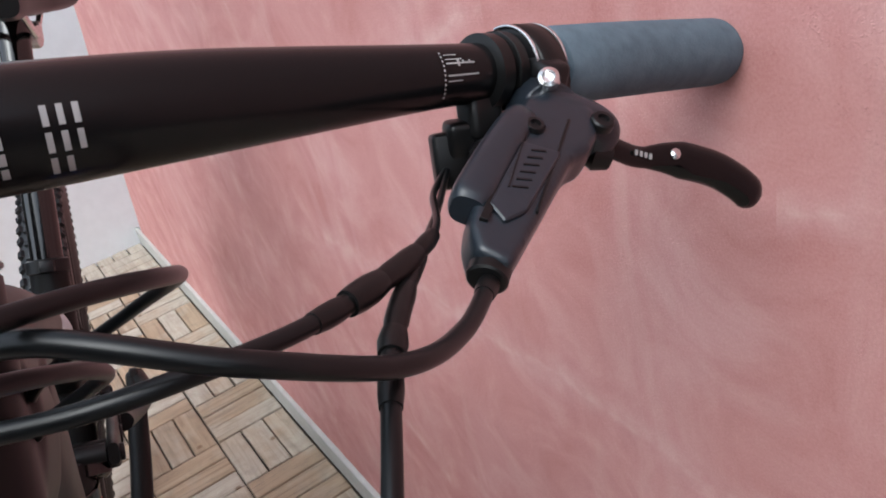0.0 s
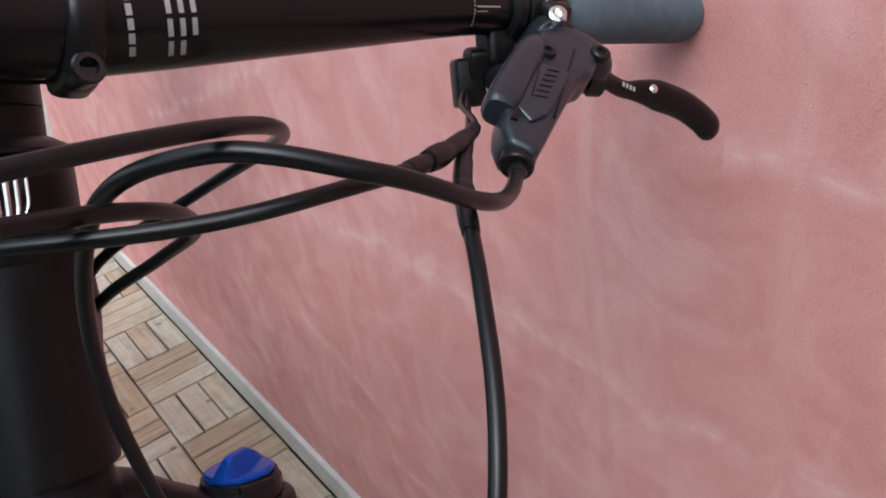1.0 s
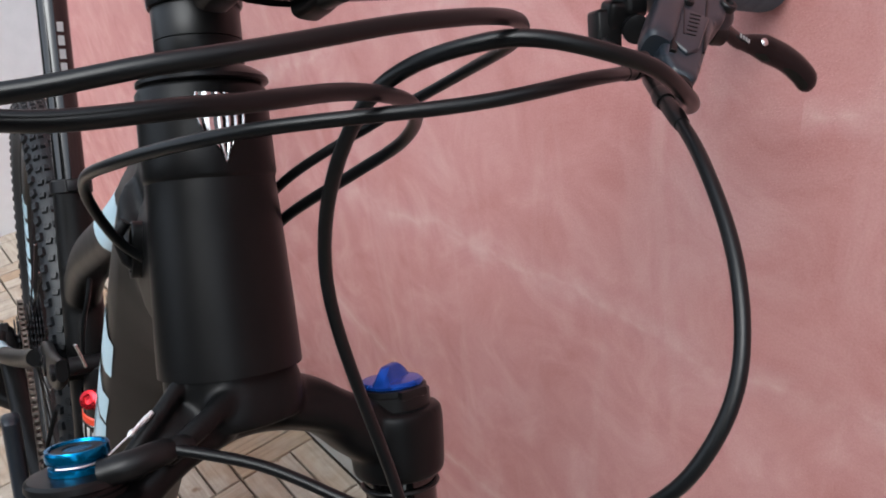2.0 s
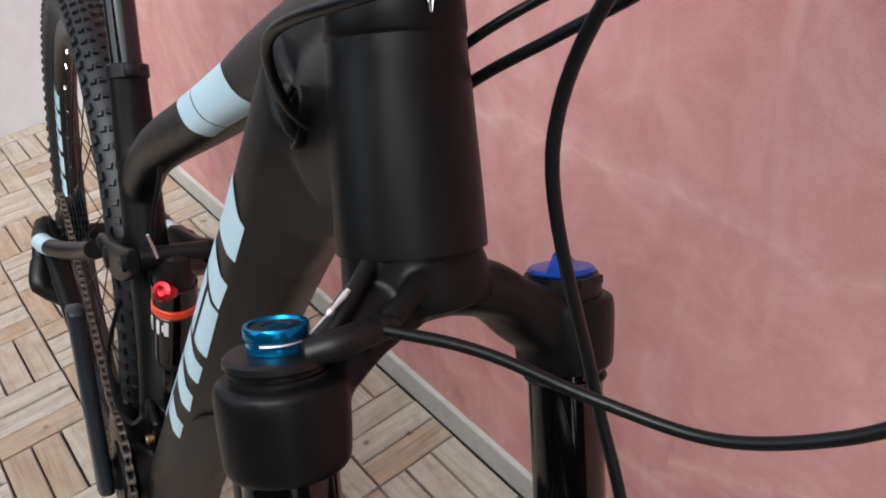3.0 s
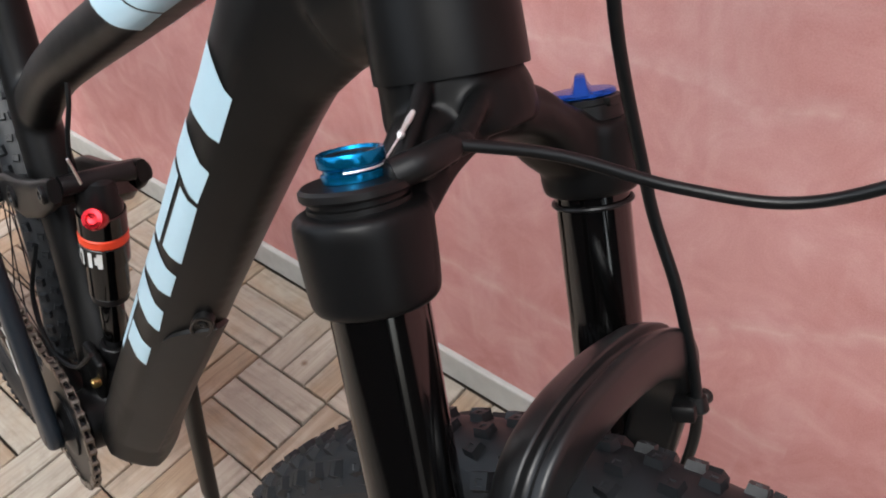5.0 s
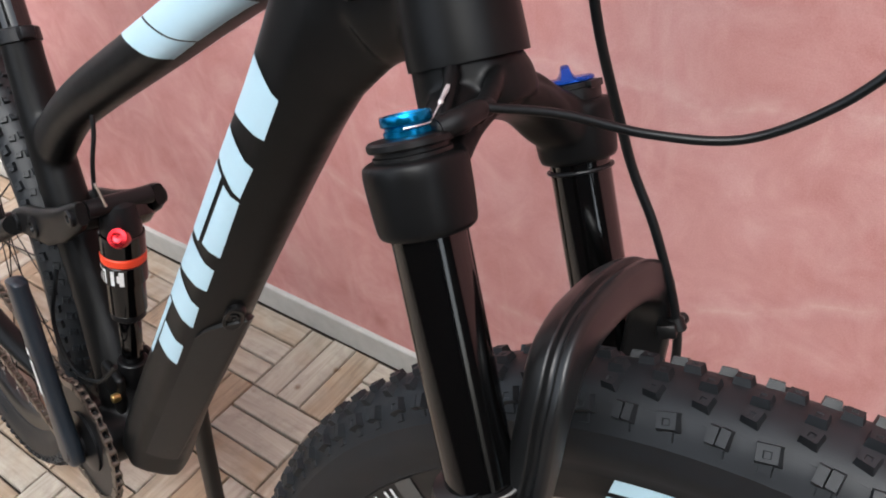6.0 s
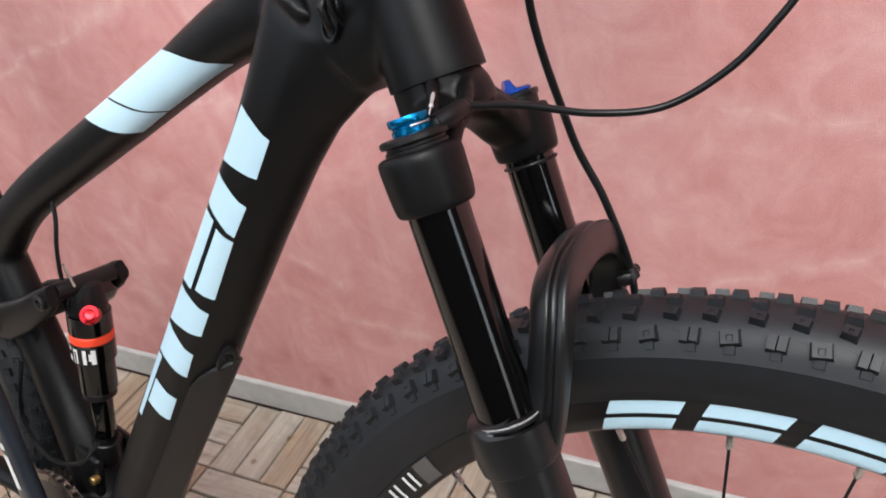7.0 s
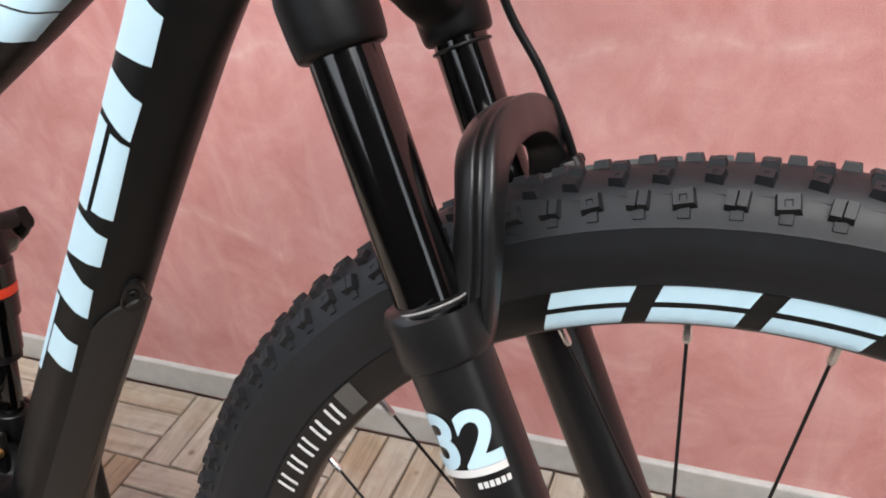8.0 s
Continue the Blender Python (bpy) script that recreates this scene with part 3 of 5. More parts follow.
    lathe(b, [(0.0168, z - 0.004), (0.0168, z + 0.002), (0.0156, z + 0.0024), (0.0156, z + 0.0048), (0.014, z + 0.005)], (0, LL, 0), n=36)
    block(b, (0.013, 0.014, 0.0040), Matrix.Translation((0.0105, LL, z + 0.003)), 0.0008)
    part("dial_base", b, PLASTIC, f)
    b = bmesh.new()
    lathe(b, [(0.0132, z + 0.0050), (0.0143, z + 0.0054), (0.0144, z + 0.0066), (0.0132, z + 0.0076), (0.007, z + 0.0080)], (0, LL, 0), n=40)
    # the wing: a narrow fin across the disc with hollow flanks, flaring towards its ends
    loops = []
    way, across = Vector((0.50, -0.866, 0)), Vector((0.866, 0.50, 0))
    for k in range(13):
        q = -1 + k / 6
        c = Vector((0, LL, z + 0.0066)) + way * (0.0136 * q)
        h = 0.0006 + 0.0070 * min(1.0, (1 - abs(q)) / 0.62) ** 0.8
        wb, wt = 0.0048 + 0.0012 * q * q, 0.0020 + 0.0008 * q * q
        loops.append([c + across * p + Vector((0, 0, r * h)) for p, r in ((-wb, -0.1), (-wt * 1.9, 0.25), (-wt * 1.25, 0.6), (-wt, 0.94), (-wt * 0.6, 1.0), (wt * 0.6, 1.0), (wt, 0.94), (wt * 1.25, 0.6), (wt * 1.9, 0.25), (wb, -0.1))])
    rings(b, loops)
    part("adjuster_dial", b, BLUE_CAP, f, "deep blue winged adjuster dial")
    # near leg: black flange, blue pulley of the remote lock-out, cable stop and pinched cable end
    b = bmesh.new()
    lathe(b, [(0.0150, 0.030), (0.0162, 0.0305), (0.0162, 0.0330), (0.0152, 0.0335), (0.0152, 0.0350), (0.0172, 0.0353), (0.0178, 0.0362), (0.0177, 0.0382), (0.0166, 0.0392), (0.012, 0.0396)], (0, LR, 0), n=40)
    sweep(b, spline([(0.012, LR + 0.004, 0.0395), (0.017, LR + 0.012, 0.0415), (0.018, LR + 0.022, 0.0430), (0.0175, LR + 0.033, 0.0432)], 5), [0.0052, 0.0052, 0.0052, 0.0052, 0.0052, 0.0051, 0.005, 0.005, 0.0049, 0.0048, 0.0047, 0.0046, 0.0036, 0.0042, 0.0042, 0.0034], 16)
    block(b, (0.010, 0.016, 0.008), Matrix.Translation((0.0125, LR + 0.010, 0.0395)) @ pose(0, 0, 0, 0, 0, -20), 0.0025, 3)
    part("cable_stop", b, PLASTIC, f, "black remote cable stop")
    b = bmesh.new()
    lathe(b, [(0.0090, 0.0396), (0.0099, 0.0398), (0.0099, 0.0420), (0.0091, 0.0425), (0.0091, 0.0436), (0.0102, 0.0441), (0.0105, 0.0446), (0.0105, 0.0474), (0.0102, 0.0481), (0.0091, 0.0481), (0.0086, 0.0470)], (0, LR, 0), n=48)
    part("remote_pulley", b, BLUE_ANO, f, "bright blue anodised lock-out pulley")
    b = bmesh.new()
    lathe(b, [(0.0086, 0.0464), (0.0084, 0.0472), (0.005, 0.0474), (0.0045, 0.0467), (0.001, 0.0465)], (0, LR, 0), n=32)
    part("dial_cap", b, PLASTIC, f)
    b = bmesh.new()
    sweep(b, [(0.0097 * math.cos(t), LR + 0.0097 * math.sin(t), 0.0430) for t in (radians(-60 + 12 * k) for k in range(13))], 0.0004, 8)
    sweep(b, [(0.0064, LR + 0.0080, 0.0436), (0.0056, LR + 0.0165, 0.0488)], 0.0004, 8)
    sweep(b, [(0.0057, LR + 0.0155, 0.0482), (0.0056, LR + 0.0166, 0.0488), (0.0055, LR + 0.0172, 0.0492), (0.0054, LR + 0.0180, 0.0498), (0.0050, LR + 0.0225, 0.0528), (0.0047, LR + 0.0250, 0.0545)], [0.0007, 0.0013, 0.0013, 0.0008, 0.0012, 0.0009], 10)
    part("cable_end", b, WHITE_STEEL, f, "bright crimped cable end")
    return f


fork = fork_part()

# ---- front wheel ----
HUB = Vector((0.0273, -0.002, -0.4418))


def ring_lathe(bm, prof, n):
    loops = []
    for r, y in prof:
        loops.append([(r * math.cos(a), y, r * math.sin(a)) for a in (2 * math.pi * k / n for k in range(n))])
    rings(bm, loops, closed=True, cap=False)


TYRE_SEC = [(0.308, -0.012), (0.3115, -0.014), (0.3125, -0.0158), (0.3145, -0.0162), (0.32, -0.0191), (0.3275, -0.0240), (0.3345, -0.0254), (0.3410, -0.0256), (0.3425, -0.0259), (0.3438, -0.0254), (0.349, -0.0241), (0.3567, -0.0204), (0.3617, -0.0145), (0.3649, -0.0075), (0.366, 0.0)]


def tyre_mesh(seed):
    bm = bmesh.new()
    sec = TYRE_SEC + [(r, -y) for r, y in TYRE_SEC[-2::-1]]
    ring_lathe(bm, sec + [(0.306, 0.008), (0.306, -0.008)], 160)
    rnd = random.Random(seed)

    def knob(deg, y, r, nrm_y, l, w, h, twist=0.0, hollow=True):
        a = radians(deg)
        rad = Vector((math.cos(a), 0, math.sin(a)))
        tan = Vector((-math.sin(a), 0, math.cos(a)))
        up = (rad * math.cos(nrm_y) + Vector((0, math.sin(nrm_y), 0))).normalized()
        side = up.cross(tan)
        t2, s2 = tan * math.cos(twist) + side * math.sin(twist), side * math.cos(twist) - tan * math.sin(twist)
        c = rad * r + Vector((0, y, 0))
        b0 = [c - up * 0.001 + t2 * (sx * l * 0.62) + s2 * (sy * w * 0.62) for sx, sy in ((-1, -1), (1, -1), (1, 1), (-1, 1))]
        b1 = [c + up * h + t2 * (sx * l * 0.5) + s2 * (sy * w * 0.5) for sx, sy in ((-1, -1), (1, -1), (1, 1), (-1, 1))]
        v0, v1 = [bm.verts.new(p) for p in b0], [bm.verts.new(p) for p in b1]
        for i in range(4):
            bm.faces.new((v0[i], v0[(i + 1) % 4], v1[(i + 1) % 4], v1[i]))
        if hollow:
            m1 = [bm.verts.new(c + up * h + t2 * (sx * l * 0.20) + s2 * (sy * w * 0.22 + w * 0.08)) for sx, sy in ((-1, -1), (1, -1), (1, 1), (-1, 1))]
            m0 = [bm.verts.new(c + up * (h - 0.0006) + t2 * (sx * l * 0.15) + s2 * (sy * w * 0.18 + w * 0.08)) for sx, sy in ((-1, -1), (1, -1), (1, 1), (-1, 1))]
            for i in range(4):
                bm.faces.new((v1[i], v1[(i + 1) % 4], m1[(i + 1) % 4], m1[i]))
                bm.faces.new((m1[i], m1[(i + 1) % 4], m0[(i + 1) % 4], m0[i]))
            bm.faces.new(m0)
        else:
            bm.faces.new(v1)

    n = 108
    for k in range(n):
        d = 360 / n * k + 2.5
        j = rnd.uniform(-0.15, 0.15)
        for s in (-1, 1):
            if k % 2:
                # split knob: two lugs side by side
                for q in (-0.39, 0.39):
                    knob(d + j + q + (1.2 if s > 0 else 0), s * 0.0222, 0.3540, s * 0.95, 0.0041, 0.0072, 0.0040, 0.10 * s, False)
            else:
                knob(d + j + (1.2 if s > 0 else 0), s * 0.0220, 0.3540, s * 0.95, 0.0086, 0.0070, 0.0040, -0.14 * s)
            knob(d + j + (1.2 if s > 0 else 0), s * 0.0240, 0.3488, s * 1.25, 0.0050, 0.0050, 0.0012, 0.0, False)
            knob(d + 1.6 + j, s * 0.0138, 0.3618, s * 0.42, 0.0066, 0.0058, 0.0038, 0.2 * s)
            # fine mould ridge between neighbouring knobs
            knob(d + 1.6 + j, s * 0.0200, 0.3560, s * 0.80, 0.0110, 0.0006, 0.0007, 0.12 * s, False)
        knob(d, 0.0050, 0.3656, 0.08, 0.0068, 0.0056, 0.0034)
        knob(d + 1.6, -0.0050, 0.3656, -0.08, 0.0068, 0.0056, 0.0034)
    # raised moulded marks on the sidewall
    for s in (-1, 1):
        for d0, m in ((98.5, 6), (40, 9), (160, 7), (250, 8), (310, 6)):
            for k in range(m):
                knob(d0 - 0.62 * k, s * 0.0222, 0.3248, s * 1.2, 0.0020 if k % 3 else 0.0012, 0.0022, 0.0006, 0.0, False)
    return bm


def rim_mesh():
    bm = bmesh.new()
    ring_lathe(bm, [(0.2895, -0.004), (0.2905, -0.0085), (0.294, -0.0118), (0.302, -0.0132), (0.312, -0.0138), (0.3145, -0.0146), (0.3155, -0.0140), (0.3150, -0.0118), (0.308, -0.0115),
                    (0.308, 0.0115), (0.3150, 0.0118), (0.3155, 0.0140), (0.3145, 0.0146), (0.312, 0.0138), (0.302, 0.0132), (0.294, 0.0118), (0.2905, 0.0085), (0.2895, 0.004)], 160)
    return bm


def wheel(name, label, at, frame_m, spokes, phase, seed, turn=Matrix.Identity(4)):
    w = part(name, rim_mesh(), RIM_BLACK, bike, label, frame_m @ Matrix.Translation(at) @ turn)
    part("tyre", tyre_mesh(seed), RUBBER, w, "black knobbly off-road tyre", sharp=30)
    b = bmesh.new()
    lathe(b, [(0.008, -0.052), (0.012, -0.050), (0.012, -0.036), (0.027, -0.034), (0.027, -0.030), (0.014, -0.026), (0.013, 0.024), (0.030, 0.028), (0.030, 0.033), (0.012, 0.036), (0.012, 0.050), (0.008, 0.052)], (0, 0, 0), (0, 1, 0))
    part("hub", b, BLACK_METAL, w)
    for k in range(spokes):
        d = phase + 360 / spokes * k
        a = radians(d)
        side = -1 if k % 2 else 1
        lead = 1 if (k // 2) % 2 else -1
        out = Vector((math.cos(a) * 0.290, 0.0, math.sin(a) * 0.290))
        f = a + lead * radians(72)
        inn = Vector((math.cos(f) * 0.0275, side * 0.031, math.sin(f) * 0.0275))
        way = (inn - out).normalized()
        b = bmesh.new()
        sweep(b, [out + way * 0.010, inn], 0.0010, 6)
        sp = part("spoke", b, BLACK_METAL, w)
        b = bmesh.new()
        sweep(b, [out - way * 0.002, out + way * 0.001, out + way * 0.0105, out + way * 0.012], [0.0019, 0.0022, 0.0022, 0.0014], 8)
        part("nipple", b, SILVER, w, "silver spoke nipple")
    return w


front = wheel("front_wheel", "black front wheel with pale blue rim print", HUB, toF, 28, 89.4, 5, Matrix.Rotation(-0.053, 4, "Z") @ Matrix.Scale(0.9857, 4))


def rim_print(name, polys, material, label, parent, side=-1, r0=0.2922, r1=0.3116):
    """Print on the rim's side: polygons of (degrees, share of the rim's height)."""
    bm = bmesh.new()
    for poly in polys:
        fine = []
        for p, q in zip(poly, poly[1:] + poly[:1]):
            for k in range(8):
                fine.append((p[0] + (q[0] - p[0]) * k / 8, p[1] + (q[1] - p[1]) * k / 8))
        loop = []
        for d, s in fine:
            r = r0 + (r1 - r0) * s
            loop.append(bm.verts.new((r * math.cos(radians(d)), r * math.sin(radians(d)), 0)))
        bm.faces.new(loop)
    bmesh.ops.triangulate(bm, faces=bm.faces[:])
    slice_up(bm, 0.003, ((1, 0, 0), (0, 1, 0)))
    for v in bm.verts:
        r = math.hypot(v.co.x, v.co.y)
        y = 0.0085 + (0.0118 - 0.0085) * (r - 0.2905) / 0.0035 if r < 0.294 else (0.0118 + 0.0014 * (r - 0.294) / 0.008 if r < 0.302 else 0.0132 + 0.0006 * (r - 0.302) / 0.01)
        v.co = Vector((v.co.x, side * (y + 0.0007), v.co.y))
    return part(name, bm, material, parent, label, sharp=0)


for d in (90.2, 80.1, 70.2, 60.3, 50.4, 40.5):
    rim_print("rim_block", [[(d, 0.0), (d - 7.8, 0.0), (d - 8.7, 0.44), (d - 0.9, 0.44)], [(d - 1.2, 0.58), (d - 9.0, 0.58), (d - 9.9, 1.0), (d - 2.1, 1.0)]], PALE_BLUE, "pale blue slanted print block on the rim", front)
for k in range(5):
    d = 118.6 + 3.4 * k
    rim_print("rim_bar", [[(d, 0.2), (d + 0.45, 0.2), (d + 0.45, 0.85), (d, 0.85)], [(d + 1.3, 0.2), (d + 1.75, 0.2), (d + 1.75, 0.85), (d + 1.3, 0.85)]], WHITE_PRINT, "small white printed bars on the rim", front)
rim_print("rim_mark", [[(114.6, 0.1), (117.6, 0.1), (117.6, 0.95), (114.6, 0.95)]], DARK_PRINT, "small grey printed square on the rim", front)

# ---- headset, stem, handlebar and controls, in S ----


def sx(z):
    """The steering axis at a height: it leans a little."""
    return Vector((-0.011, -0.0012 - 0.062 * z, z))


def front_end():
    AX = (0, -0.062, 1)
    b = bmesh.new()
    lathe(b, [(0.0240, 0.0), (0.0252, 0.0006), (0.0252, 0.0020), (0.0232, 0.0042), (0.0192, 0.0064), (0.0174, 0.0072)], sx(0.1762), AX, n=48)
    st = part("stem", b, BLACK_METAL, bike, "black stem on a black headset", toS)
    b = bmesh.new()
    lathe(b, [(0.0165, 0.0), (0.0168, 0.0005), (0.0168, 0.0100), (0.0163, 0.0103), (0.0168, 0.0106), (0.0168, 0.0225), (0.0165, 0.023)], sx(0.1832), AX, n=40)
    part("spacer", b, PLASTIC, st)
    b = bmesh.new()
    lathe(b, [(0.0178, 0.0), (0.0182, 0.001), (0.0180, 0.030), (0.0172, 0.033)], sx(0.2063), AX, n=40)
    loops = []
    for x, z, hz, hy in ((-0.012, 0.2225, 0.0150, 0.0165), (0.006, 0.2190, 0.0125, 0.0150), (0.026, 0.2150, 0.0120, 0.0155), (0.043, 0.2110, 0.0150, 0.0200), (0.052, 0.2088, 0.0165, 0.0215)):
        loops.append(oval((x, -0.0145, z), (0, 1, 0.062), (0, 0, 1), hy, hz, 3.0, 24))
    rings(b, loops)
    part("stem_body", b, BLACK_METAL, st)
    # two-strap face plate with its four bolts
    for y in (-0.0365, -0.0031):
        c = Vector((0.0610, y, 0.2086 + 0.062 * (y + 0.0130)))
        b = bmesh.new()
        pts = [c + Vector((-0.006, 0, -0.0162)), c + Vector((0.004, 0, -0.0160)), c + Vector((0.0125, 0, -0.0115)), c + Vector((0.0175, 0, 0.0)), c + Vector((0.0125, 0, 0.0115)), c + Vector((0.004, 0, 0.0160)), c + Vector((-0.006, 0, 0.0162))]
        fine = spline(pts, 4)
        loops = []
        for i, p in enumerate(fine):
            t = (fine[min(i + 1, len(fine) - 1)] - fine[max(i - 1, 0)]).normalized()
            o = Vector((t.z, 0, -t.x))
            k = abs(i / (len(fine) - 1) - 0.5) * 2
            loops.append(oval(p, (0, 1, 0), o, 0.0050 + 0.0012 * k * k, 0.0026 + 0.0018 * k ** 3, 3.0, 16))
        rings(b, loops)
        part("face_plate", b, BLACK_METAL, st)
        for s in (-1, 1):
            b = bmesh.new()
            at = c + Vector((0.0095, 0, s * 0.0152))
            lathe(b, [(0.0046, -0.004), (0.0046, 0.0058), (0.0040, 0.0066), (0.0026, 0.0066), (0.0024, 0.0036), (0.0004, 0.0034)], at, (1, 0, 0), n=20)
            part("clamp_bolt", b, BOLT_STEEL, st, "dark hex-socket clamp bolt")
    return st


front_end()
BAR = [(0.0420, -0.316, 0.226), (0.0435, -0.273, 0.223), (0.0445, -0.223, 0.2195), (0.0450, -0.193, 0.217), (0.0455, -0.159, 0.214), (0.0450, -0.091, 0.2085), (0.0438, -0.041, 0.2052), (0.0435, -0.0165, 0.2055),
       (0.0455, 0.008, 0.2090), (0.0512, 0.058, 0.2158), (0.0570, 0.126, 0.2236), (0.0545, 0.160, 0.2276), (0.0515, 0.190, 0.2318), (0.048, 0.240, 0.2378), (0.046, 0.283, 0.2425)]
BAR_R = [0.0096, 0.0096, 0.0096, 0.0098, 0.0102, 0.0114, 0.0155, 0.0159, 0.0162, 0.0143, 0.0102, 0.0098, 0.0096, 0.0094, 0.0094]
BAR_F = spline(BAR, 6)
BAR_RF = [v.x for v in spline([(r, 0, 0) for r in BAR_R], 6)]


def bar_at(y):
    i = next(i for i in range(len(BAR_F) - 1) if BAR_F[i].y <= y <= BAR_F[i + 1].y)
    t = (y - BAR_F[i].y) / (BAR_F[i + 1].y - BAR_F[i].y)
    return BAR_F[i].lerp(BAR_F[i + 1], t), (BAR_F[i + 1] - BAR_F[i]).normalized(), BAR_RF[i] + (BAR_RF[i + 1] - BAR_RF[i]) * t


def bar_patch(bm, y0, y1, a0, a1, lift_r=0.0002, n=6):
    """A thin print on the bar between two angles (0 is forward, 90 up)."""
    grid = []
    for i in range(n + 1):
        p, d, r = bar_at(y0 + (y1 - y0) * i / n)
        f = (Vector((1, 0, 0)) - d * d.x).normalized()
        u = d.cross(f) * -1
        if u.z < 0:
            u = -u
        grid.append([bm.verts.new(p + (f * math.cos(radians(a)) + u * math.sin(radians(a))) * (r + lift_r)) for a in (a0 + (a1 - a0) * k / n for k in range(n + 1))])
    for r0, r1 in zip(grid, grid[1:]):
        for k in range(n):
            bm.faces.new((r0[k], r0[k + 1], r1[k + 1], r1[k]))


def handlebar():
    b = bmesh.new()
    sweep(b, BAR_F, BAR_RF, 36)
    hb = part("handlebar", b, BAR_BLACK, bike, "satin black riser handlebar with slate blue foam grips", toH)
    for s in (0, 1):
        b = bmesh.new()
        ys = (0.1775, 0.1785, 0.181, 0.21, 0.245, 0.276, 0.281, 0.2835, 0.2843)
        rs = (0.0100, 0.0128, 0.0140, 0.0143, 0.0143, 0.0143, 0.0138, 0.0125, 0.0050)
        pts = [bar_at(min(y, 0.2829) if not s else max(-0.033 - y, -0.3159))[0] for y in ys]
        pts[-2:] = [pts[-3] + (pts[-3] - pts[-4]).normalized() * d for d in (0.0022, 0.0030)]
        sweep(b, pts, list(rs), 40)
        part("grip", b, FOAM, hb, "slate blue foam grip")
    b = bmesh.new()
    for y, w, a0, a1 in (*((0.1252, 0.0006, -50 + 8 * k, -46 + 8 * k) for k in range(11)), (0.1262, 0.0105, 10, 13), (0.1262, 0.0062, 18, 20), (0.1262, 0.0115, -11, -8), (0.1262, 0.0055, -20, -18), (0.1305, 0.0008, 6, 19), (0.1325, 0.0006, 13, 17), (0.1345, 0.0006, 13, 17), (0.1262, 0.005, 27, 29)):
        bar_patch(b, y, y + w, a0, a1)
    part("scale_marks", b, GREY_PRINT, hb, "fine white alignment marks", sharp=0)
    b = bmesh.new()
    for y, w, a0, a1 in ((0.0155, 0.0015, -10, 8), (0.0190, 0.0015, -10, 8), (0.0225, 0.0015, -10, 8), (0.0155, 0.0015, -33, -15), (0.0190, 0.0015, -33, -15), (0.0225, 0.0015, -33, -15), (0.0155, 0.0015, -56, -38), (0.0190, 0.0015, -56, -38)):
        bar_patch(b, y, y + w, a0, a1)
    part("bar_print", b, GREY_PRINT, hb, "large grey printed bars", sharp=0)
    b = bmesh.new()
    for k in range(6):
        bar_patch(b, 0.0045, 0.0062, -52 + k * 14, -52 + k * 14 + 11)
    part("bar_print", b, GREY_PRINT, hb, "fine grey printed line", sharp=0)
    return hb


bar = handlebar()


def ring_on_bar(bm, y, w, r, n=36, depth=0.002):
    p, d, _ = bar_at(y)
    lathe(bm, [(r - depth, -w / 2), (r, -w / 2 + 0.0006), (r, w / 2 - 0.0006), (r - depth, w / 2)], p, d, n)
    return p, d


def prism(bm, outline, A, a, w, c, c0, c1, bevel):
    """A plate with bevelled edges: outline of (along a, across w), from c0 to c1 along c."""
    lo = [bm.verts.new(A + a * s + w * q + c * c0) for s, q in outline]
    hi = [bm.verts.new(A + a * s + w * q + c * c1) for s, q in outline]
    n = len(outline)
    faces = [bm.faces.new(lo[::-1]), bm.faces.new(hi)]
    for k in range(n):
        faces.append(bm.faces.new((lo[k], lo[(k + 1) % n], hi[(k + 1) % n], hi[k])))
    es = list({e for f in faces for e in f.edges})
    bmesh.ops.recalc_face_normals(bm, faces=faces)
    bmesh.ops.bevel(bm, geom=es, offset=bevel, segments=3, profile=0.6, affect="EDGES", clamp_overlap=True)


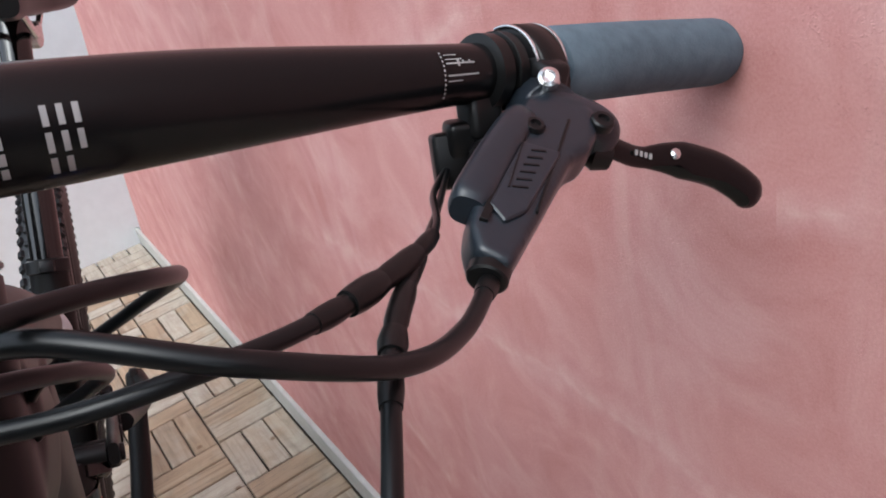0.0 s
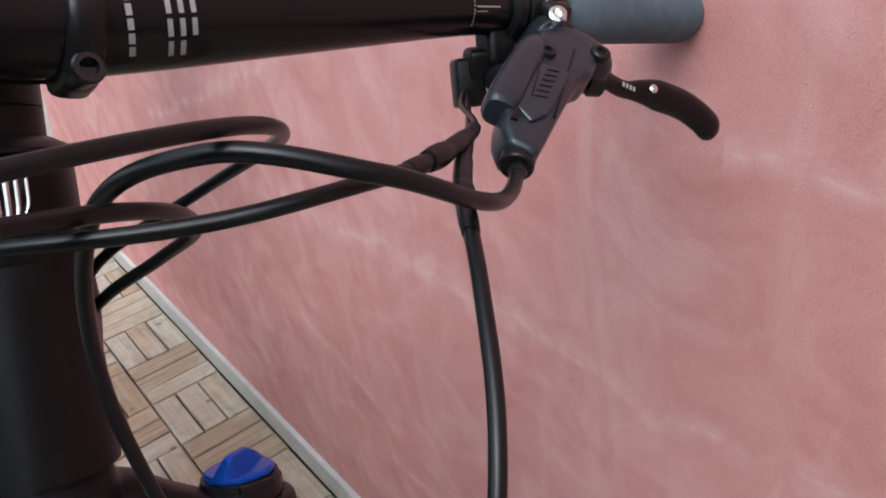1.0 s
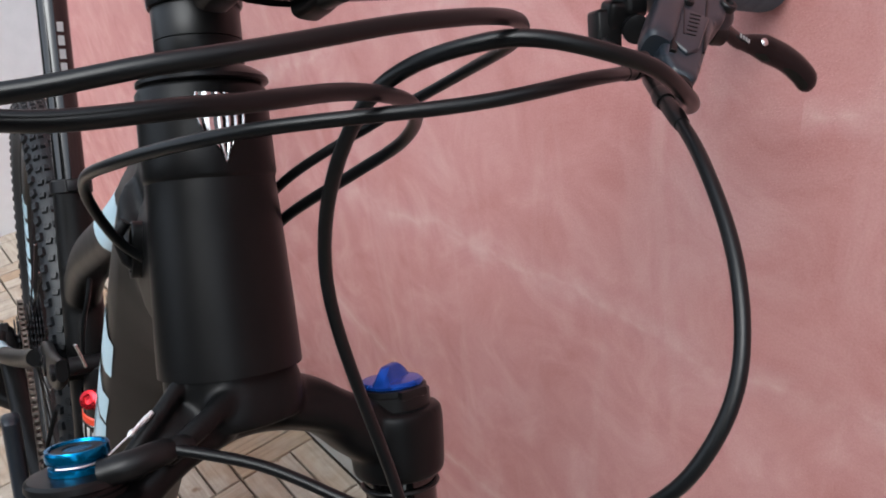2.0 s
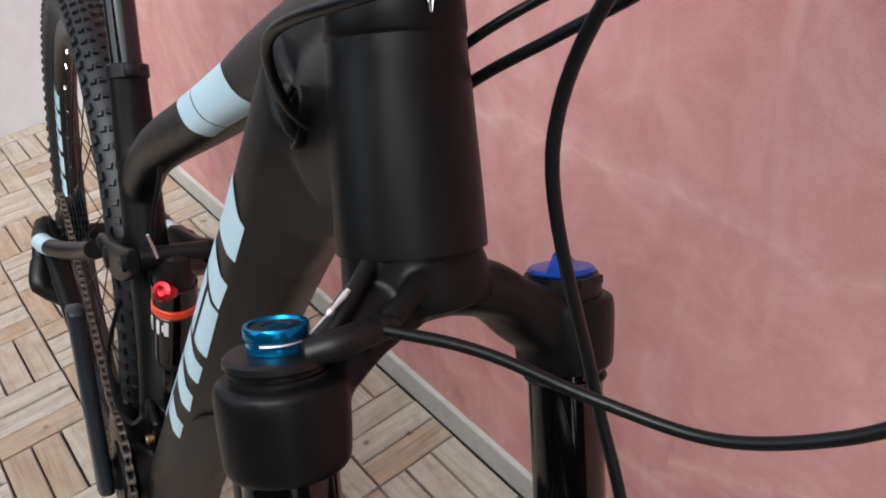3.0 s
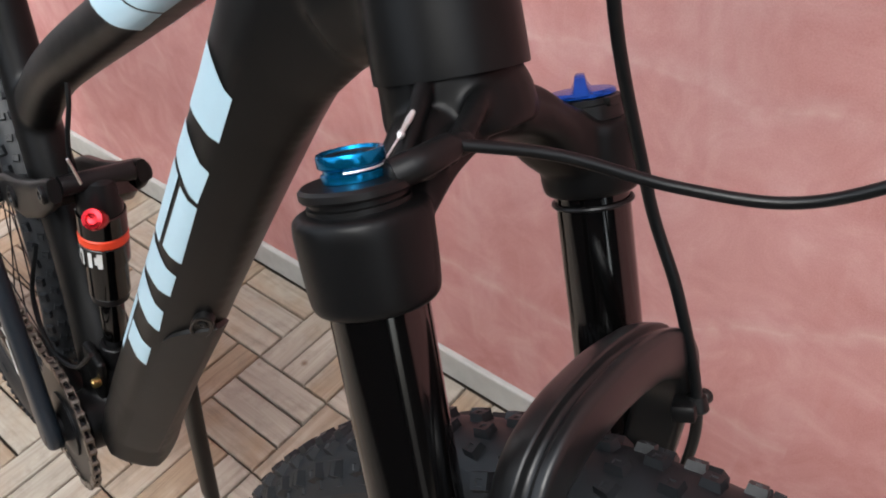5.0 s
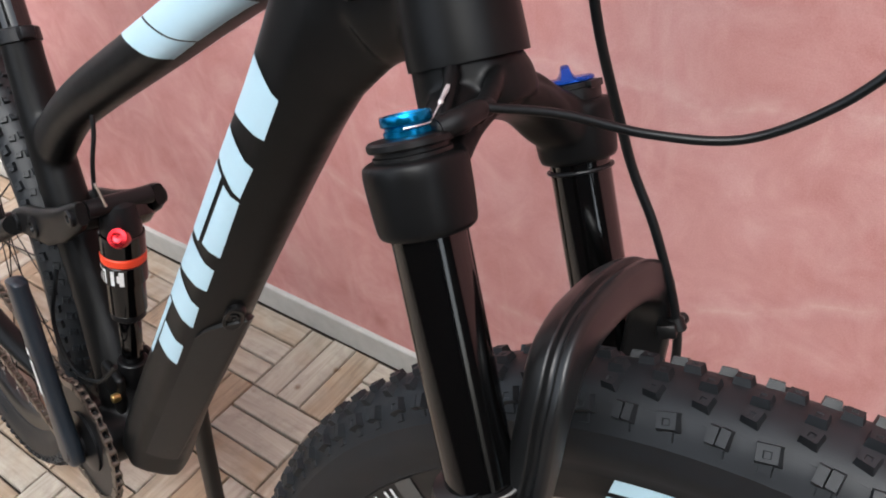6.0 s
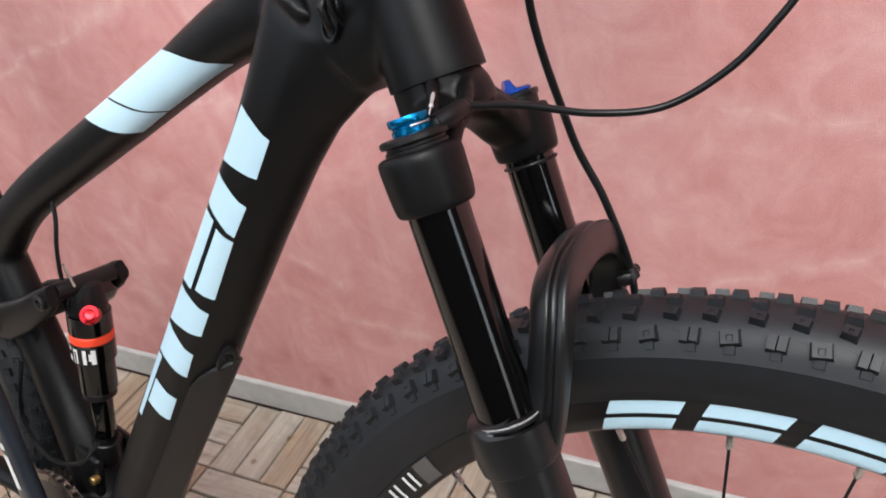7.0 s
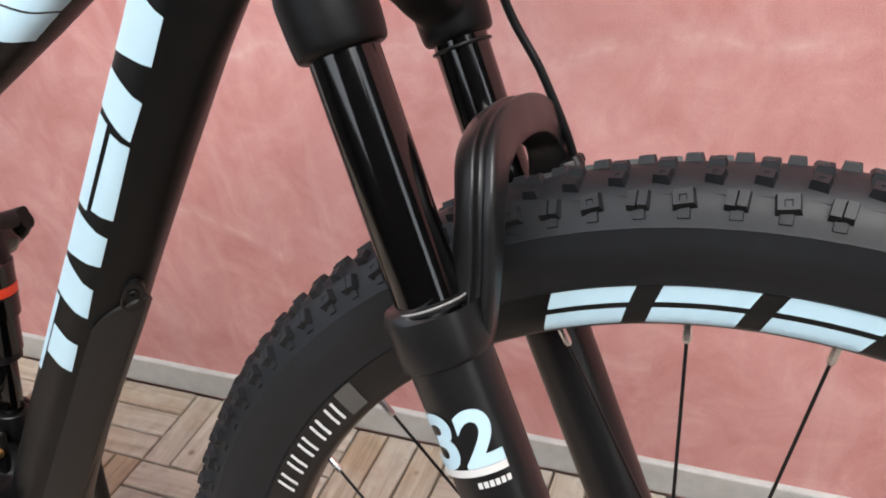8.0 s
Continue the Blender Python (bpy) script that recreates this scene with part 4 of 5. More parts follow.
def brake_lever():
    A, B = Vector((0.0745, 0.1545, 0.2065)), Vector((0.1010, 0.1110, 0.1610))
    a = (B - A).normalized()
    c = Vector((0.80, -0.50, 0.10))
    c = (c - a * c.dot(a)).normalized()
    w = a.cross(c)
    if w.y < 0:
        w = -w
    b = bmesh.new()
    # master cylinder body: a wedge with the reservoir bulging on one side
    prism(b, [(0.0120, -0.0090), (0.0500, -0.0112), (0.0580, -0.0100), (0.0660, -0.0062), (0.0670, 0.0040), (0.0570, 0.0058), (0.0180, 0.0125), (0.0120, 0.0170), (0.0040, 0.0185), (-0.0090, 0.0150), (-0.0100, 0.0040), (-0.0030, -0.0070)], A, a, w, c, -0.0085, 0.0072, 0.0040)
    # knuckle towards the pivot, and saddle under the clamp
    sweep(b, spline([(0.070, 0.157, 0.2105), (0.0745, 0.1665, 0.2065), (0.0765, 0.1745, 0.2025), (0.0765, 0.1790, 0.1995)], 4), [0.0085, 0.0088, 0.0092, 0.0095, 0.0097, 0.0098, 0.0098, 0.0098, 0.0097, 0.0095, 0.0090, 0.0084, 0.0076], 20)
    sweep(b, [(0.060, 0.165, 0.2150), (0.067, 0.1625, 0.2120), (0.074, 0.160, 0.2095)], [0.0108, 0.0108, 0.0102], 20)
    body = part("brake_lever", b, LEVER_GREY, bike, "dark grey hydraulic brake lever with a black blade", toH, sharp=0)
    r = body.modifiers.new("blend", "REMESH")
    r.mode, r.voxel_size, r.use_smooth_shade = "VOXEL", 0.0007, True
    s = body.modifiers.new("soften", "SMOOTH")
    s.factor, s.iterations = 0.5, 3
    # long rounded reservoir beside the cylinder, cut off square at its lower end
    b = bmesh.new()
    axis = spline([A + a * q + w * r + c * 0.0030 for q, r in ((0.0030, -0.0045), (0.0060, -0.0058), (0.0140, -0.0074), (0.0300, -0.0098), (0.0460, -0.0118), (0.0505, -0.0120))], 4)
    rad = [v.x for v in spline([(r, 0, 0) for r in (0.0030, 0.0050, 0.0060, 0.0063, 0.0062, 0.0048)], 4)]
    loops = []
    for i, p in enumerate(axis):
        t = (axis[min(i + 1, len(axis) - 1)] - axis[max(i - 1, 0)]).normalized()
        u = (w - t * w.dot(t)).normalized()
        loops.append(oval(p, u, t.cross(u), rad[i], rad[i] * 1.1, 2.9, 28))
    rings(b, loops)
    part("reservoir", b, LEVER_GREY, body, sharp=40)
    b = bmesh.new()
    prism(b, [(0.0210, -0.0038), (0.0500, -0.0072), (0.0545, -0.0015), (0.0480, 0.0034), (0.0200, 0.0084)], A, a, w, c, 0.0050, 0.0088, 0.0013)
    part("name_panel", b, LEVER_GREY, body, sharp=25)
    # raised black strips stand in for the shade of grooves that aren't cut
    b = bmesh.new()
    prism(b, [(0.0120, -0.0058), (0.0560, -0.0082), (0.0560, -0.0058), (0.0130, -0.0026)], A, a, w, c, 0.0050, 0.0084, 0.0003)
    prism(b, [(0.0030, 0.0085), (0.0460, 0.0066), (0.0460, 0.0058), (0.0030, 0.0076)], A, a, w, c, 0.0050, 0.0077, 0.0002)
    part("groove_shade", b, PLASTIC, body)
    b = bmesh.new()
    for k in range(6):
        block(b, (0.0006, 0.0046, 0.0004), basis(A + a * (0.0235 + 0.0034 * k) + c * 0.0089 + w * (0.0016 - 0.0004 * k), a * 0.94 + w * 0.35, w), 0.0)
    block(b, (0.0200, 0.0005, 0.0004), basis(A + a * 0.0320 + c * 0.0089 - w * 0.0034, a, w), 0.0)
    part("name_print", b, PLASTIC, body, "small black printed bars")
    b = bmesh.new()
    lathe(b, [(0.0050, 0.0), (0.0058, 0.0008), (0.0058, 0.0060), (0.0052, 0.0066), (0.0040, 0.0068)], A + a * 0.0625 - w * 0.001, a, 24)
    part("hose_collar", b, PLASTIC, body)
    for p, n, rr in ((A + a * 0.0120 - w * 0.0016 + c * 0.0078, c, 0.0028), (A + a * -0.002 + w * 0.0182 + c * 0.0072, c, 0.0034)):
        b = bmesh.new()
        lathe(b, [(rr * 1.15, -0.002), (rr * 1.15, 0.0006), (rr, 0.0012), (rr * 0.6, 0.0013), (rr * 0.5, 0.0002), (0.0003, 0.0)], p, n, 20)
        part("lever_bolt", b, BLACK_METAL, body, "dark star-socket bolt")
    # hinged clamp with polished edges and its bolt
    b = bmesh.new()
    ring_on_bar(b, 0.1655, 0.0135, 0.0138)
    p_, d_, _ = bar_at(0.1655)
    block(b, (0.012, 0.0125, 0.014), basis(p_ + Vector((0.0125, 0, -0.006)), (0.8, 0.1, -0.5), d_), 0.003, 3)
    cl = part("hinge_clamp", b, BLACK_METAL, body)
    # hinge strap over the front of the bar, flaring to the screw
    b = bmesh.new()
    loops = []
    for k in range(15):
        ang = radians(118 - 11 * k)
        rr = 0.0144 + 0.0042 * max(0.0, (k - 8) / 6) ** 1.5
        sec = []
        for y, dr in ((0.1600, -0.0030), (0.1600, 0.0), (0.1608, 0.0009), (0.1704, 0.0009), (0.1712, 0.0), (0.1712, -0.0030)):
            p, d, _ = bar_at(y)
            f = (Vector((1, 0, 0)) - d * d.x).normalized()
            u = d.cross(f)
            u = u if u.z > 0 else -u
            sec.append(p + (f * math.cos(ang) + u * math.sin(ang)) * (rr + dr))
        loops.append(sec)
    rings(b, loops)
    part("clamp_strap", b, PLASTIC, body, "black hinged clamp strap", sharp=50)
    for y in (0.1590, 0.1722):
        b = bmesh.new()
        p, d, _ = bar_at(y)
        f = (Vector((1, 0, 0)) - d * d.x).normalized()
        u = d.cross(f)
        u = u if u.z > 0 else -u
        sweep(b, [p + (f * math.cos(t) + u * math.sin(t)) * 0.0148 for t in (radians(-5 + 6.5 * k) for k in range(17))], 0.0006, 8)
        part("clamp_edge", b, SILVER, body, "polished clamp edge")
    b = bmesh.new()
    lathe(b, [(0.0034, -0.006), (0.0038, 0.0), (0.0034, 0.0022), (0.0022, 0.0028), (0.0016, 0.0014), (0.0003, 0.0012)], (0.0772, 0.1575, 0.2197), (0.75, -0.6, 0.3), 20)
    part("clamp_screw", b, SILVER, body, "bright steel clamp screw")
    # blade
    b = bmesh.new()
    P = spline([(0.0800, 0.1760, 0.1990), (0.0792, 0.1850, 0.1962), (0.0790, 0.1930, 0.1943), (0.0806, 0.2050, 0.1935), (0.0830, 0.2160, 0.1912), (0.0850, 0.2260, 0.1880), (0.0868, 0.2355, 0.1825), (0.0875, 0.2420, 0.1770)], 4)
    rad = [0.0026 + 0.0020 * max(0.0, min(1.0, (i - 9) / 5)) for i in range(len(P))]
    rad[-2:] = [0.0042, 0.0030]
    sweep(b, P, rad, 20, flat=1.45)
    bl = part("lever_blade", b, BLADE, body, "glossy black lever blade")
    b = bmesh.new()
    sweep(b, [(0.0760, 0.1740, 0.1965), (0.0785, 0.1740, 0.1955), (0.0800, 0.178, 0.1940)], [0.0045, 0.0055, 0.0040], 16)
    part("pivot", b, PLASTIC, body)
    b = bmesh.new()
    lathe(b, [(0.0021, -0.001), (0.0022, 0.0004), (0.0013, 0.0011), (0.0003, 0.0013)], (0.0838, 0.2055, 0.1945), (0.8, -0.5, 0.3), 12)
    part("reach_screw", b, SILVER, body)
    b = bmesh.new()
    for k in range(4):
        block(b, (0.0012, 0.0004, 0.0018), basis((0.0826, 0.1885 + 0.0022 * k, 0.1955 - 0.0005 * k), (-0.1, 1, -0.2), (1, 0.1, 0)), 0.0)
    part("blade_print", b, GREY_PRINT, body, "small grey printed bars")
    return body


brake_lever()


def remote():
    b = bmesh.new()
    ring_on_bar(b, 0.1478, 0.0062, 0.0128)
    ring_on_bar(b, 0.1545, 0.0050, 0.0133)
    rm = part("lockout_remote", b, PLASTIC, bike, "black lock-out remote clamped on the bar", toH)
    b = bmesh.new()
    block(b, (0.012, 0.013, 0.016), basis((0.0540, 0.1465, 0.2120), (1, -0.1, -0.1), (0, 1, 0.1)), 0.003, 3)
    block(b, (0.010, 0.013, 0.013), basis((0.0505, 0.1415, 0.2050), (1, -0.3, -0.4), (0.2, 1, 0.1)), 0.0025, 3)
    block(b, (0.011, 0.012, 0.019), basis((0.0462, 0.1385, 0.1985), (1, -0.45, -0.15), (0.35, 1, 0.1)), 0.0018, 3)
    part("remote_body", b, PLASTIC, rm)
    b = bmesh.new()
    lathe(b, [(0.0060, 0.0), (0.0062, 0.001), (0.0062, 0.004), (0.0040, 0.0045)], (0.0565, 0.1465, 0.1990), (0.7, -0.6, -0.4), 20)
    part("remote_knob", b, BLACK_METAL, rm)
    return rm


remote()

# cables and hoses
CABLES = {
    "brake_hose": ([(0.1186, 0.1144, 0.1639), (0.1361, 0.0929, 0.1548), (0.1539, 0.0663, 0.1530), (0.1600, 0.0334, 0.1593), (0.1382, 0.0022, 0.1653), (0.0945, -0.0102, 0.1521), (0.0509, 0.0027, 0.1004), (0.0396, 0.0365, 0.0180), (0.0453, 0.0465, -0.0283), (0.0456, 0.0577, -0.0777), (0.0330, 0.0700, -0.1150), (0.008, 0.088, -0.160), (-0.014, 0.099, -0.22), (-0.016, 0.105, -0.36)], 0.0024, "black front brake hose arching down to the fork"),
    "lockout_cable": ([(0.0636, 0.1408, 0.1995), (0.0902, 0.1185, 0.1850), (0.1157, 0.0956, 0.1727), (0.1389, 0.0734, 0.1573), (0.1618, 0.0579, 0.1357), (0.1789, 0.0462, 0.1062), (0.1834, 0.0383, 0.0778), (0.1750, 0.0315, 0.0550), (0.1575, 0.0288, 0.0395), (0.1310, 0.0278, 0.0240), (0.0972, 0.0223, 0.0155), (0.0643, 0.0076, 0.0229), (0.0370, -0.0160, 0.0373), (0.0160, -0.0420, 0.0455)], 0.0021, "thin black lock-out cable looping to the fork crown"),
    "shock_cable": ([(0.0636, 0.1408, 0.1995), (0.0827, 0.1220, 0.1893), (0.1126, 0.1015, 0.1770), (0.1348, 0.0651, 0.1643), (0.1445, 0.0325, 0.1570), (0.1305, 0.0001, 0.1499), (0.0894, -0.0423, 0.1458), (0.0366, -0.0609, 0.1416), (-0.0199, -0.0557, 0.1380), (-0.0429, -0.0382, 0.1187), (-0.0473, -0.0212, 0.1069)], 0.0021, "thin black cable crossing the head tube into the frame"),
    "rear_brake_hose": ([(0.0600, -0.1750, 0.2080), (0.0850, -0.1600, 0.1780), (0.1143, -0.1260, 0.1457), (0.1440, -0.0819, 0.1502), (0.1509, -0.0323, 0.1625), (0.1407, 0.0079, 0.1711), (0.1150, 0.0331, 0.1733), (0.0739, 0.0459, 0.1714), (0.0298, 0.0423, 0.1612), (-0.0101, 0.0206, 0.1396), (-0.0450, 0.0120, 0.1120)], 0.0021, "black rear brake hose looping round the head tube"),
    "gear_cable": ([(0.0600, -0.1650, 0.2060), (0.0820, -0.1500, 0.1700), (0.1136, -0.1157, 0.1424), (0.1332, -0.0727, 0.1440), (0.1223, -0.0302, 0.1520), (0.0990, 0.0063, 0.1543), (0.0638, 0.0283, 0.1489), (0.0289, 0.0283, 0.1392), (-0.0082, 0.0190, 0.1242), (-0.0450, 0.0100, 0.1000)], 0.0023, "black gear cable looping round the head tube"),
}
for name, (pts, r, label) in CABLES.items():
    b = bmesh.new()
    fine = spline(pts, 10)
    # bare inner cable between the remote and its boot
    thin = {"lockout_cable": 21, "shock_cable": 21}.get(name, 0)
    sweep(b, fine, [0.0011 if i < thin else r for i in range(len(fine))], 14)
    ob = part(name, b, HOSE, bike, label, toS)
    # stepped rubber boots and ferrules near the remote
    for i0, i1, rr in ({"lockout_cable": ((20, 25, 0.0022), (25, 30, 0.0028), (30, 32, 0.0034), (32, 36, 0.0027)), "shock_cable": ((20, 23, 0.0024), (23, 27, 0.0030), (27, 30, 0.0035), (30, 33, 0.0027)), "brake_hose": ((0, 3, 0.0030),)}.get(name, ())):
        b = bmesh.new()
        seg = fine[i0:i1 + 1]
        sweep(b, seg, [rr * 0.86] + [rr] * (len(seg) - 2) + [rr * 0.88], 16)
        part("boot", b, PLASTIC, ob)

# hose guide on the arch
b = bmesh.new()
g = Vector((0.0478, 0.0504, -0.0845))
block(b, (0.010, 0.014, 0.008), basis(g + Vector((-0.004, -0.003, -0.001)), (1, 0.3, 0), (0, 1, 0)), 0.002)
lathe(b, [(0.0034, -0.004), (0.0044, -0.003), (0.0044, 0.003), (0.0034, 0.004)], g, (0.2, -0.1, -1), 16)
lathe(b, [(0.0028, -0.002), (0.0034, -0.0012), (0.0034, 0.0012), (0.0028, 0.002)], g + Vector((0.001, 0.0052, 0.001)), (0.3, 1, 0), 12)
part("hose_guide", b, PLASTIC, fork, "small black hose clip")

# fork leg number and lines, wrapped on the near lower leg
def leg_print(name, mesh_bm, material, label):
    """Wrap flat print (x along the circumference, y up the leg) round the near leg."""
    r = 0.0206
    for v in mesh_bm.verts:
        a = v.co.x / r + radians(-90)
        v.co = Vector((0.0015 + r * math.cos(a), LR + r * math.sin(a), v.co.y))
    return part(name, mesh_bm, material, fork, label, sharp=0)


cu = bpy.data.curves.new("number", "FONT")
cu.body, cu.size, cu.align_x = "32", 0.044, "CENTER"
cu.offset = 0.0014
tmp = bpy.data.objects.new("number", cu)
b = bmesh.new()
me_n = bpy.data.meshes.new_from_object(tmp)
b.from_mesh(me_n)
bpy.data.objects.remove(tmp)
bpy.data.meshes.remove(me_n)
bmesh.ops.triangulate(b, faces=b.faces[:])
slice_up(b, 0.003, ((1, 0, 0), (0, 1, 0)))
for v in b.verts:
    v.co = Vector((v.co.x * 0.82, -0.1845 + v.co.y * 0.82, 0))
leg_print("leg_number", b, PALE_BLUE, "pale blue number printed on the leg")
b = bmesh.new()
for y0, y1 in ((-0.1895, -0.1858),):
    bm_pts = [(-0.017, y0), (0.018, y0), (0.018, y1), (-0.017, y1)]
    b.faces.new([b.verts.new((x, y, 0)) for x, y in bm_pts])
for k in range(6):
    b.faces.new([b.verts.new((x, y, 0)) for x, y in ((0.002 + 0.0027 * k, -0.1955), (0.0040 + 0.0027 * k, -0.1955), (0.0040 + 0.0027 * k, -0.1925), (0.002 + 0.0027 * k, -0.1925))])
slice_up(b, 0.002, ((1, 0, 0),))
leg_print("leg_print", b, WHITE_PRINT, "white printed line and small bars")

# ---- details on the frame, in M ----
# head badge: bright slender strips on a black shield
def badge(strip, rr, name, material, label):
    b = bmesh.new()
    for k0, k1 in strip:
        grid = []
        for i in range(9):
            v = i / 8
            half = 0.0086 * (1 - max(0, v - 0.45) ** 2 * 2.4)
            row = []
            for q in (k0, (k0 + k1) / 2, k1):
                z = 0.1702 - v * (0.0257 - 0.007 * abs(q))
                a = q * half / 0.0252 + 0.03
                c = Vector((HX, HY - 0.062 * (z - 0.0655), z))
                row.append(b.verts.new(c + Vector((math.cos(a), math.sin(a), 0)) * (rr + (0.0003 if q == (k0 + k1) / 2 else 0))))
            grid.append(row)
        for r0, r1 in zip(grid, grid[1:]):
            for k in range(2):
                b.faces.new((r0[k], r0[k + 1], r1[k + 1], r1[k]))
    part(name, b, material, frame_ob, label, sharp=15)


badge([(-1, -0.5), (-0.5, 0), (0, 0.5), (0.5, 1)], 0.0258, "badge_plate", GLOSS, "")
badge([(-1.0, -0.88), (-0.72, -0.36), (-0.20, 0.0), (0.14, 0.34), (0.50, 0.66), (0.88, 1.0)], 0.0262, "head_badge", SILVER, "bright fluted shield badge")
# cable port on the near side of the head tube
b = bmesh.new()
pc = Vector((-0.0075, -0.0262, 0.1135))
nn = Vector((0.02, -1, 0))
loops = []
for sc, dep in ((1.0, -0.004), (1.0, 0.0008), (0.93, 0.0014), (0.80, 0.0011), (0.74, -0.0010), (0.5, -0.0014)):
    loops.append(oval(pc + nn * dep, Vector((0.62, 0, 1)).normalized(), Vector((1, 0, -0.62)).normalized(), 0.0135 * sc, 0.0068 * sc, 2.2, 28))
rings(b, loops)
part("cable_port", b, PLASTIC, frame_ob, "oval black cable port")
b = bmesh.new()
sweep(b, [pc + Vector((-0.002, 0.004, -0.010)), pc + Vector((0.0, -0.003, -0.004)), pc + Vector((0.002, -0.0065, 0.006)), pc + Vector((0.004, -0.003, 0.012))], [0.0022, 0.0026, 0.0026, 0.0024], 14)
part("port_grommet", b, PLASTIC, frame_ob)
# moulded guard under the down tube, with its front plug
def low(u, t, g):
    """A point of the tube's underside, t from 0 to 1 round it, g proud of it."""
    c, q = math.cos(math.pi * (1 + t)), math.sin(math.pi * (1 + t))
    p = dt(u, 0.107 + (0.029 + g) * math.copysign(abs(q) ** (2 / 1.3), q))
    return Vector((p.x, DY + (0.0305 + g) * math.copysign(abs(c) ** (2 / 1.3), c), p.z))


b = bmesh.new()
span = [0.185] + [0.19 + 0.62 * k / 24 for k in range(25)] + [0.815]
vs = []
for u, g in ((0.0, -0.002), (0.001, 0.0018), (0.03, 0.0020), (0.12, 0.0022), (0.20, 0.0024), (0.24, 0.0024)):
    row = []
    for k, t in enumerate(span):
        nose = 0.284 - 0.042 * math.sin(math.pi * min(1, max(0, (t - 0.19) / 0.62))) ** 0.7
        row.append(b.verts.new(low(nose + (0.52 - nose) * u / 0.24, t, -0.002 if k in (0, len(span) - 1) else g)))
    vs.append(row)
for r0, r1 in zip(vs, vs[1:]):
    for k in range(len(span) - 1):
        b.faces.new((r0[k], r0[k + 1], r1[k + 1], r1[k]))
guard = part("down_tube_guard", b, GUARD, frame_ob, "black moulded guard under the down tube", sharp=40)
b = bmesh.new()
p = low(0.244, 0.36, 0.0)
nrm = Vector((0.48, -0.55, -0.64)).normalized()
along = Vector((-0.8, 0, -0.6))
side = nrm.cross(along).normalized()
loops = []
for sc, dep in ((1.0, -0.004), (1.0, 0.0010), (0.9, 0.0018), (0.72, 0.0016), (0.66, -0.0004), (0.3, -0.0006)):
    loops.append(oval(p + nrm * dep, along, side, 0.0150 * sc, 0.0072 * sc, 2.6, 28))
rings(b, loops)
part("guard_plug", b, PLASTIC, frame_ob, "dark plug at the head of the guard", sharp=30)
b = bmesh.new()
lathe(b, [(0.0036, -0.003), (0.0036, 0.0006), (0.0030, 0.0012), (0.0020, 0.0012), (0.0016, -0.0004), (0.0003, -0.0006)], p - along * 0.003, nrm, 20)
part("plug_screw", b, BLACK_METAL, frame_ob)

# ---- rear end, in M; it leans and turns a little more than the front of the frame ----
toR = toM @ Matrix.Translation((-0.2, 0, 0.03)) @ Matrix.Rotation(0.036, 4, "Z") @ Matrix.Rotation(0.05, 4, "X") @ Matrix.Translation((0.2, 0, -0.03))
BB = Vector((-0.575, BY, -0.235))
AXLE = Vector((-0.94, BY, -0.005))
REAR_AT = AXLE + Vector((0, -0.009, -0.012))
rear = wheel("rear_wheel", "black rear wheel with pale blue rim print", REAR_AT, toR @ Matrix.Translation(REAR_AT) @ Matrix.Scale(0.94, 4) @ Matrix.Translation(-REAR_AT), 32, 3.0, 9)
for d0 in (181, 61):
    for k in range(6):
        d = d0 - 8.4 * k
        rim_print("rim_block", [[(d, 0.0), (d - 2.2, 0.0), (d - 4.9, 1.0), (d - 2.7, 1.0)], [(d - 4.0, 0.0), (d - 6.4, 0.0), (d - 8.9, 1.0), (d - 6.6, 1.0)], [(d - 2.2, 0.0), (d - 4.0, 0.0), (d - 4.9, 0.34), (d - 3.1, 0.34)]], PALE_BLUE, "pale blue slanted print block on the rim", rear, -1, 0.2906, 0.3135)

b = bmesh.new()
for s in (-1, 1):
    sweep(b, spline([BB + Vector((-0.02, s * 0.030, 0.012)), BB + Vector((-0.09, s * 0.040, 0.045)), BB + Vector((-0.20, s * 0.058, 0.115)), AXLE + Vector((0.02, s * 0.070, -0.006)), AXLE + Vector((-0.015, s * 0.071, 0.004))], 6), [0.016] * 6 + [0.014] * 12 + [0.012] * 7, 16, flat=0.75)
    lathe(b, [(0.016, -0.006), (0.018, -0.004), (0.018, 0.004), (0.016, 0.006)], AXLE + Vector((0, s * 0.071, 0)), (0, 1, 0), 24)
part("chainstay", b, CARBON, bike, "matte black chainstays", toR)
b = bmesh.new()
STAY = {}
for s in (-1, 1):
    P = spline([AXLE + Vector((-0.004, s * 0.074, 0.006)), AXLE + Vector((0.05, s * 0.082, -0.012)), AXLE + Vector((0.16, s * 0.070, -0.012)), AXLE + Vector((0.27, s * 0.052, -0.004)), AXLE + Vector((0.33, s * 0.046, 0.004))], 6)
    STAY[s] = P
    sweep(b, P, [0.0125] * len(P), 16, flat=0.85)
stay = part("seatstay", b, CARBON, bike, "matte black seatstays with a pale blue band", toR)
for s in (-1, 1):
    b = bmesh.new()
    sweep(b, STAY[s][6:11], 0.0130, 20, flat=0.85)
    part("colour_band", b, PALE_BLUE, stay, "pale blue band")


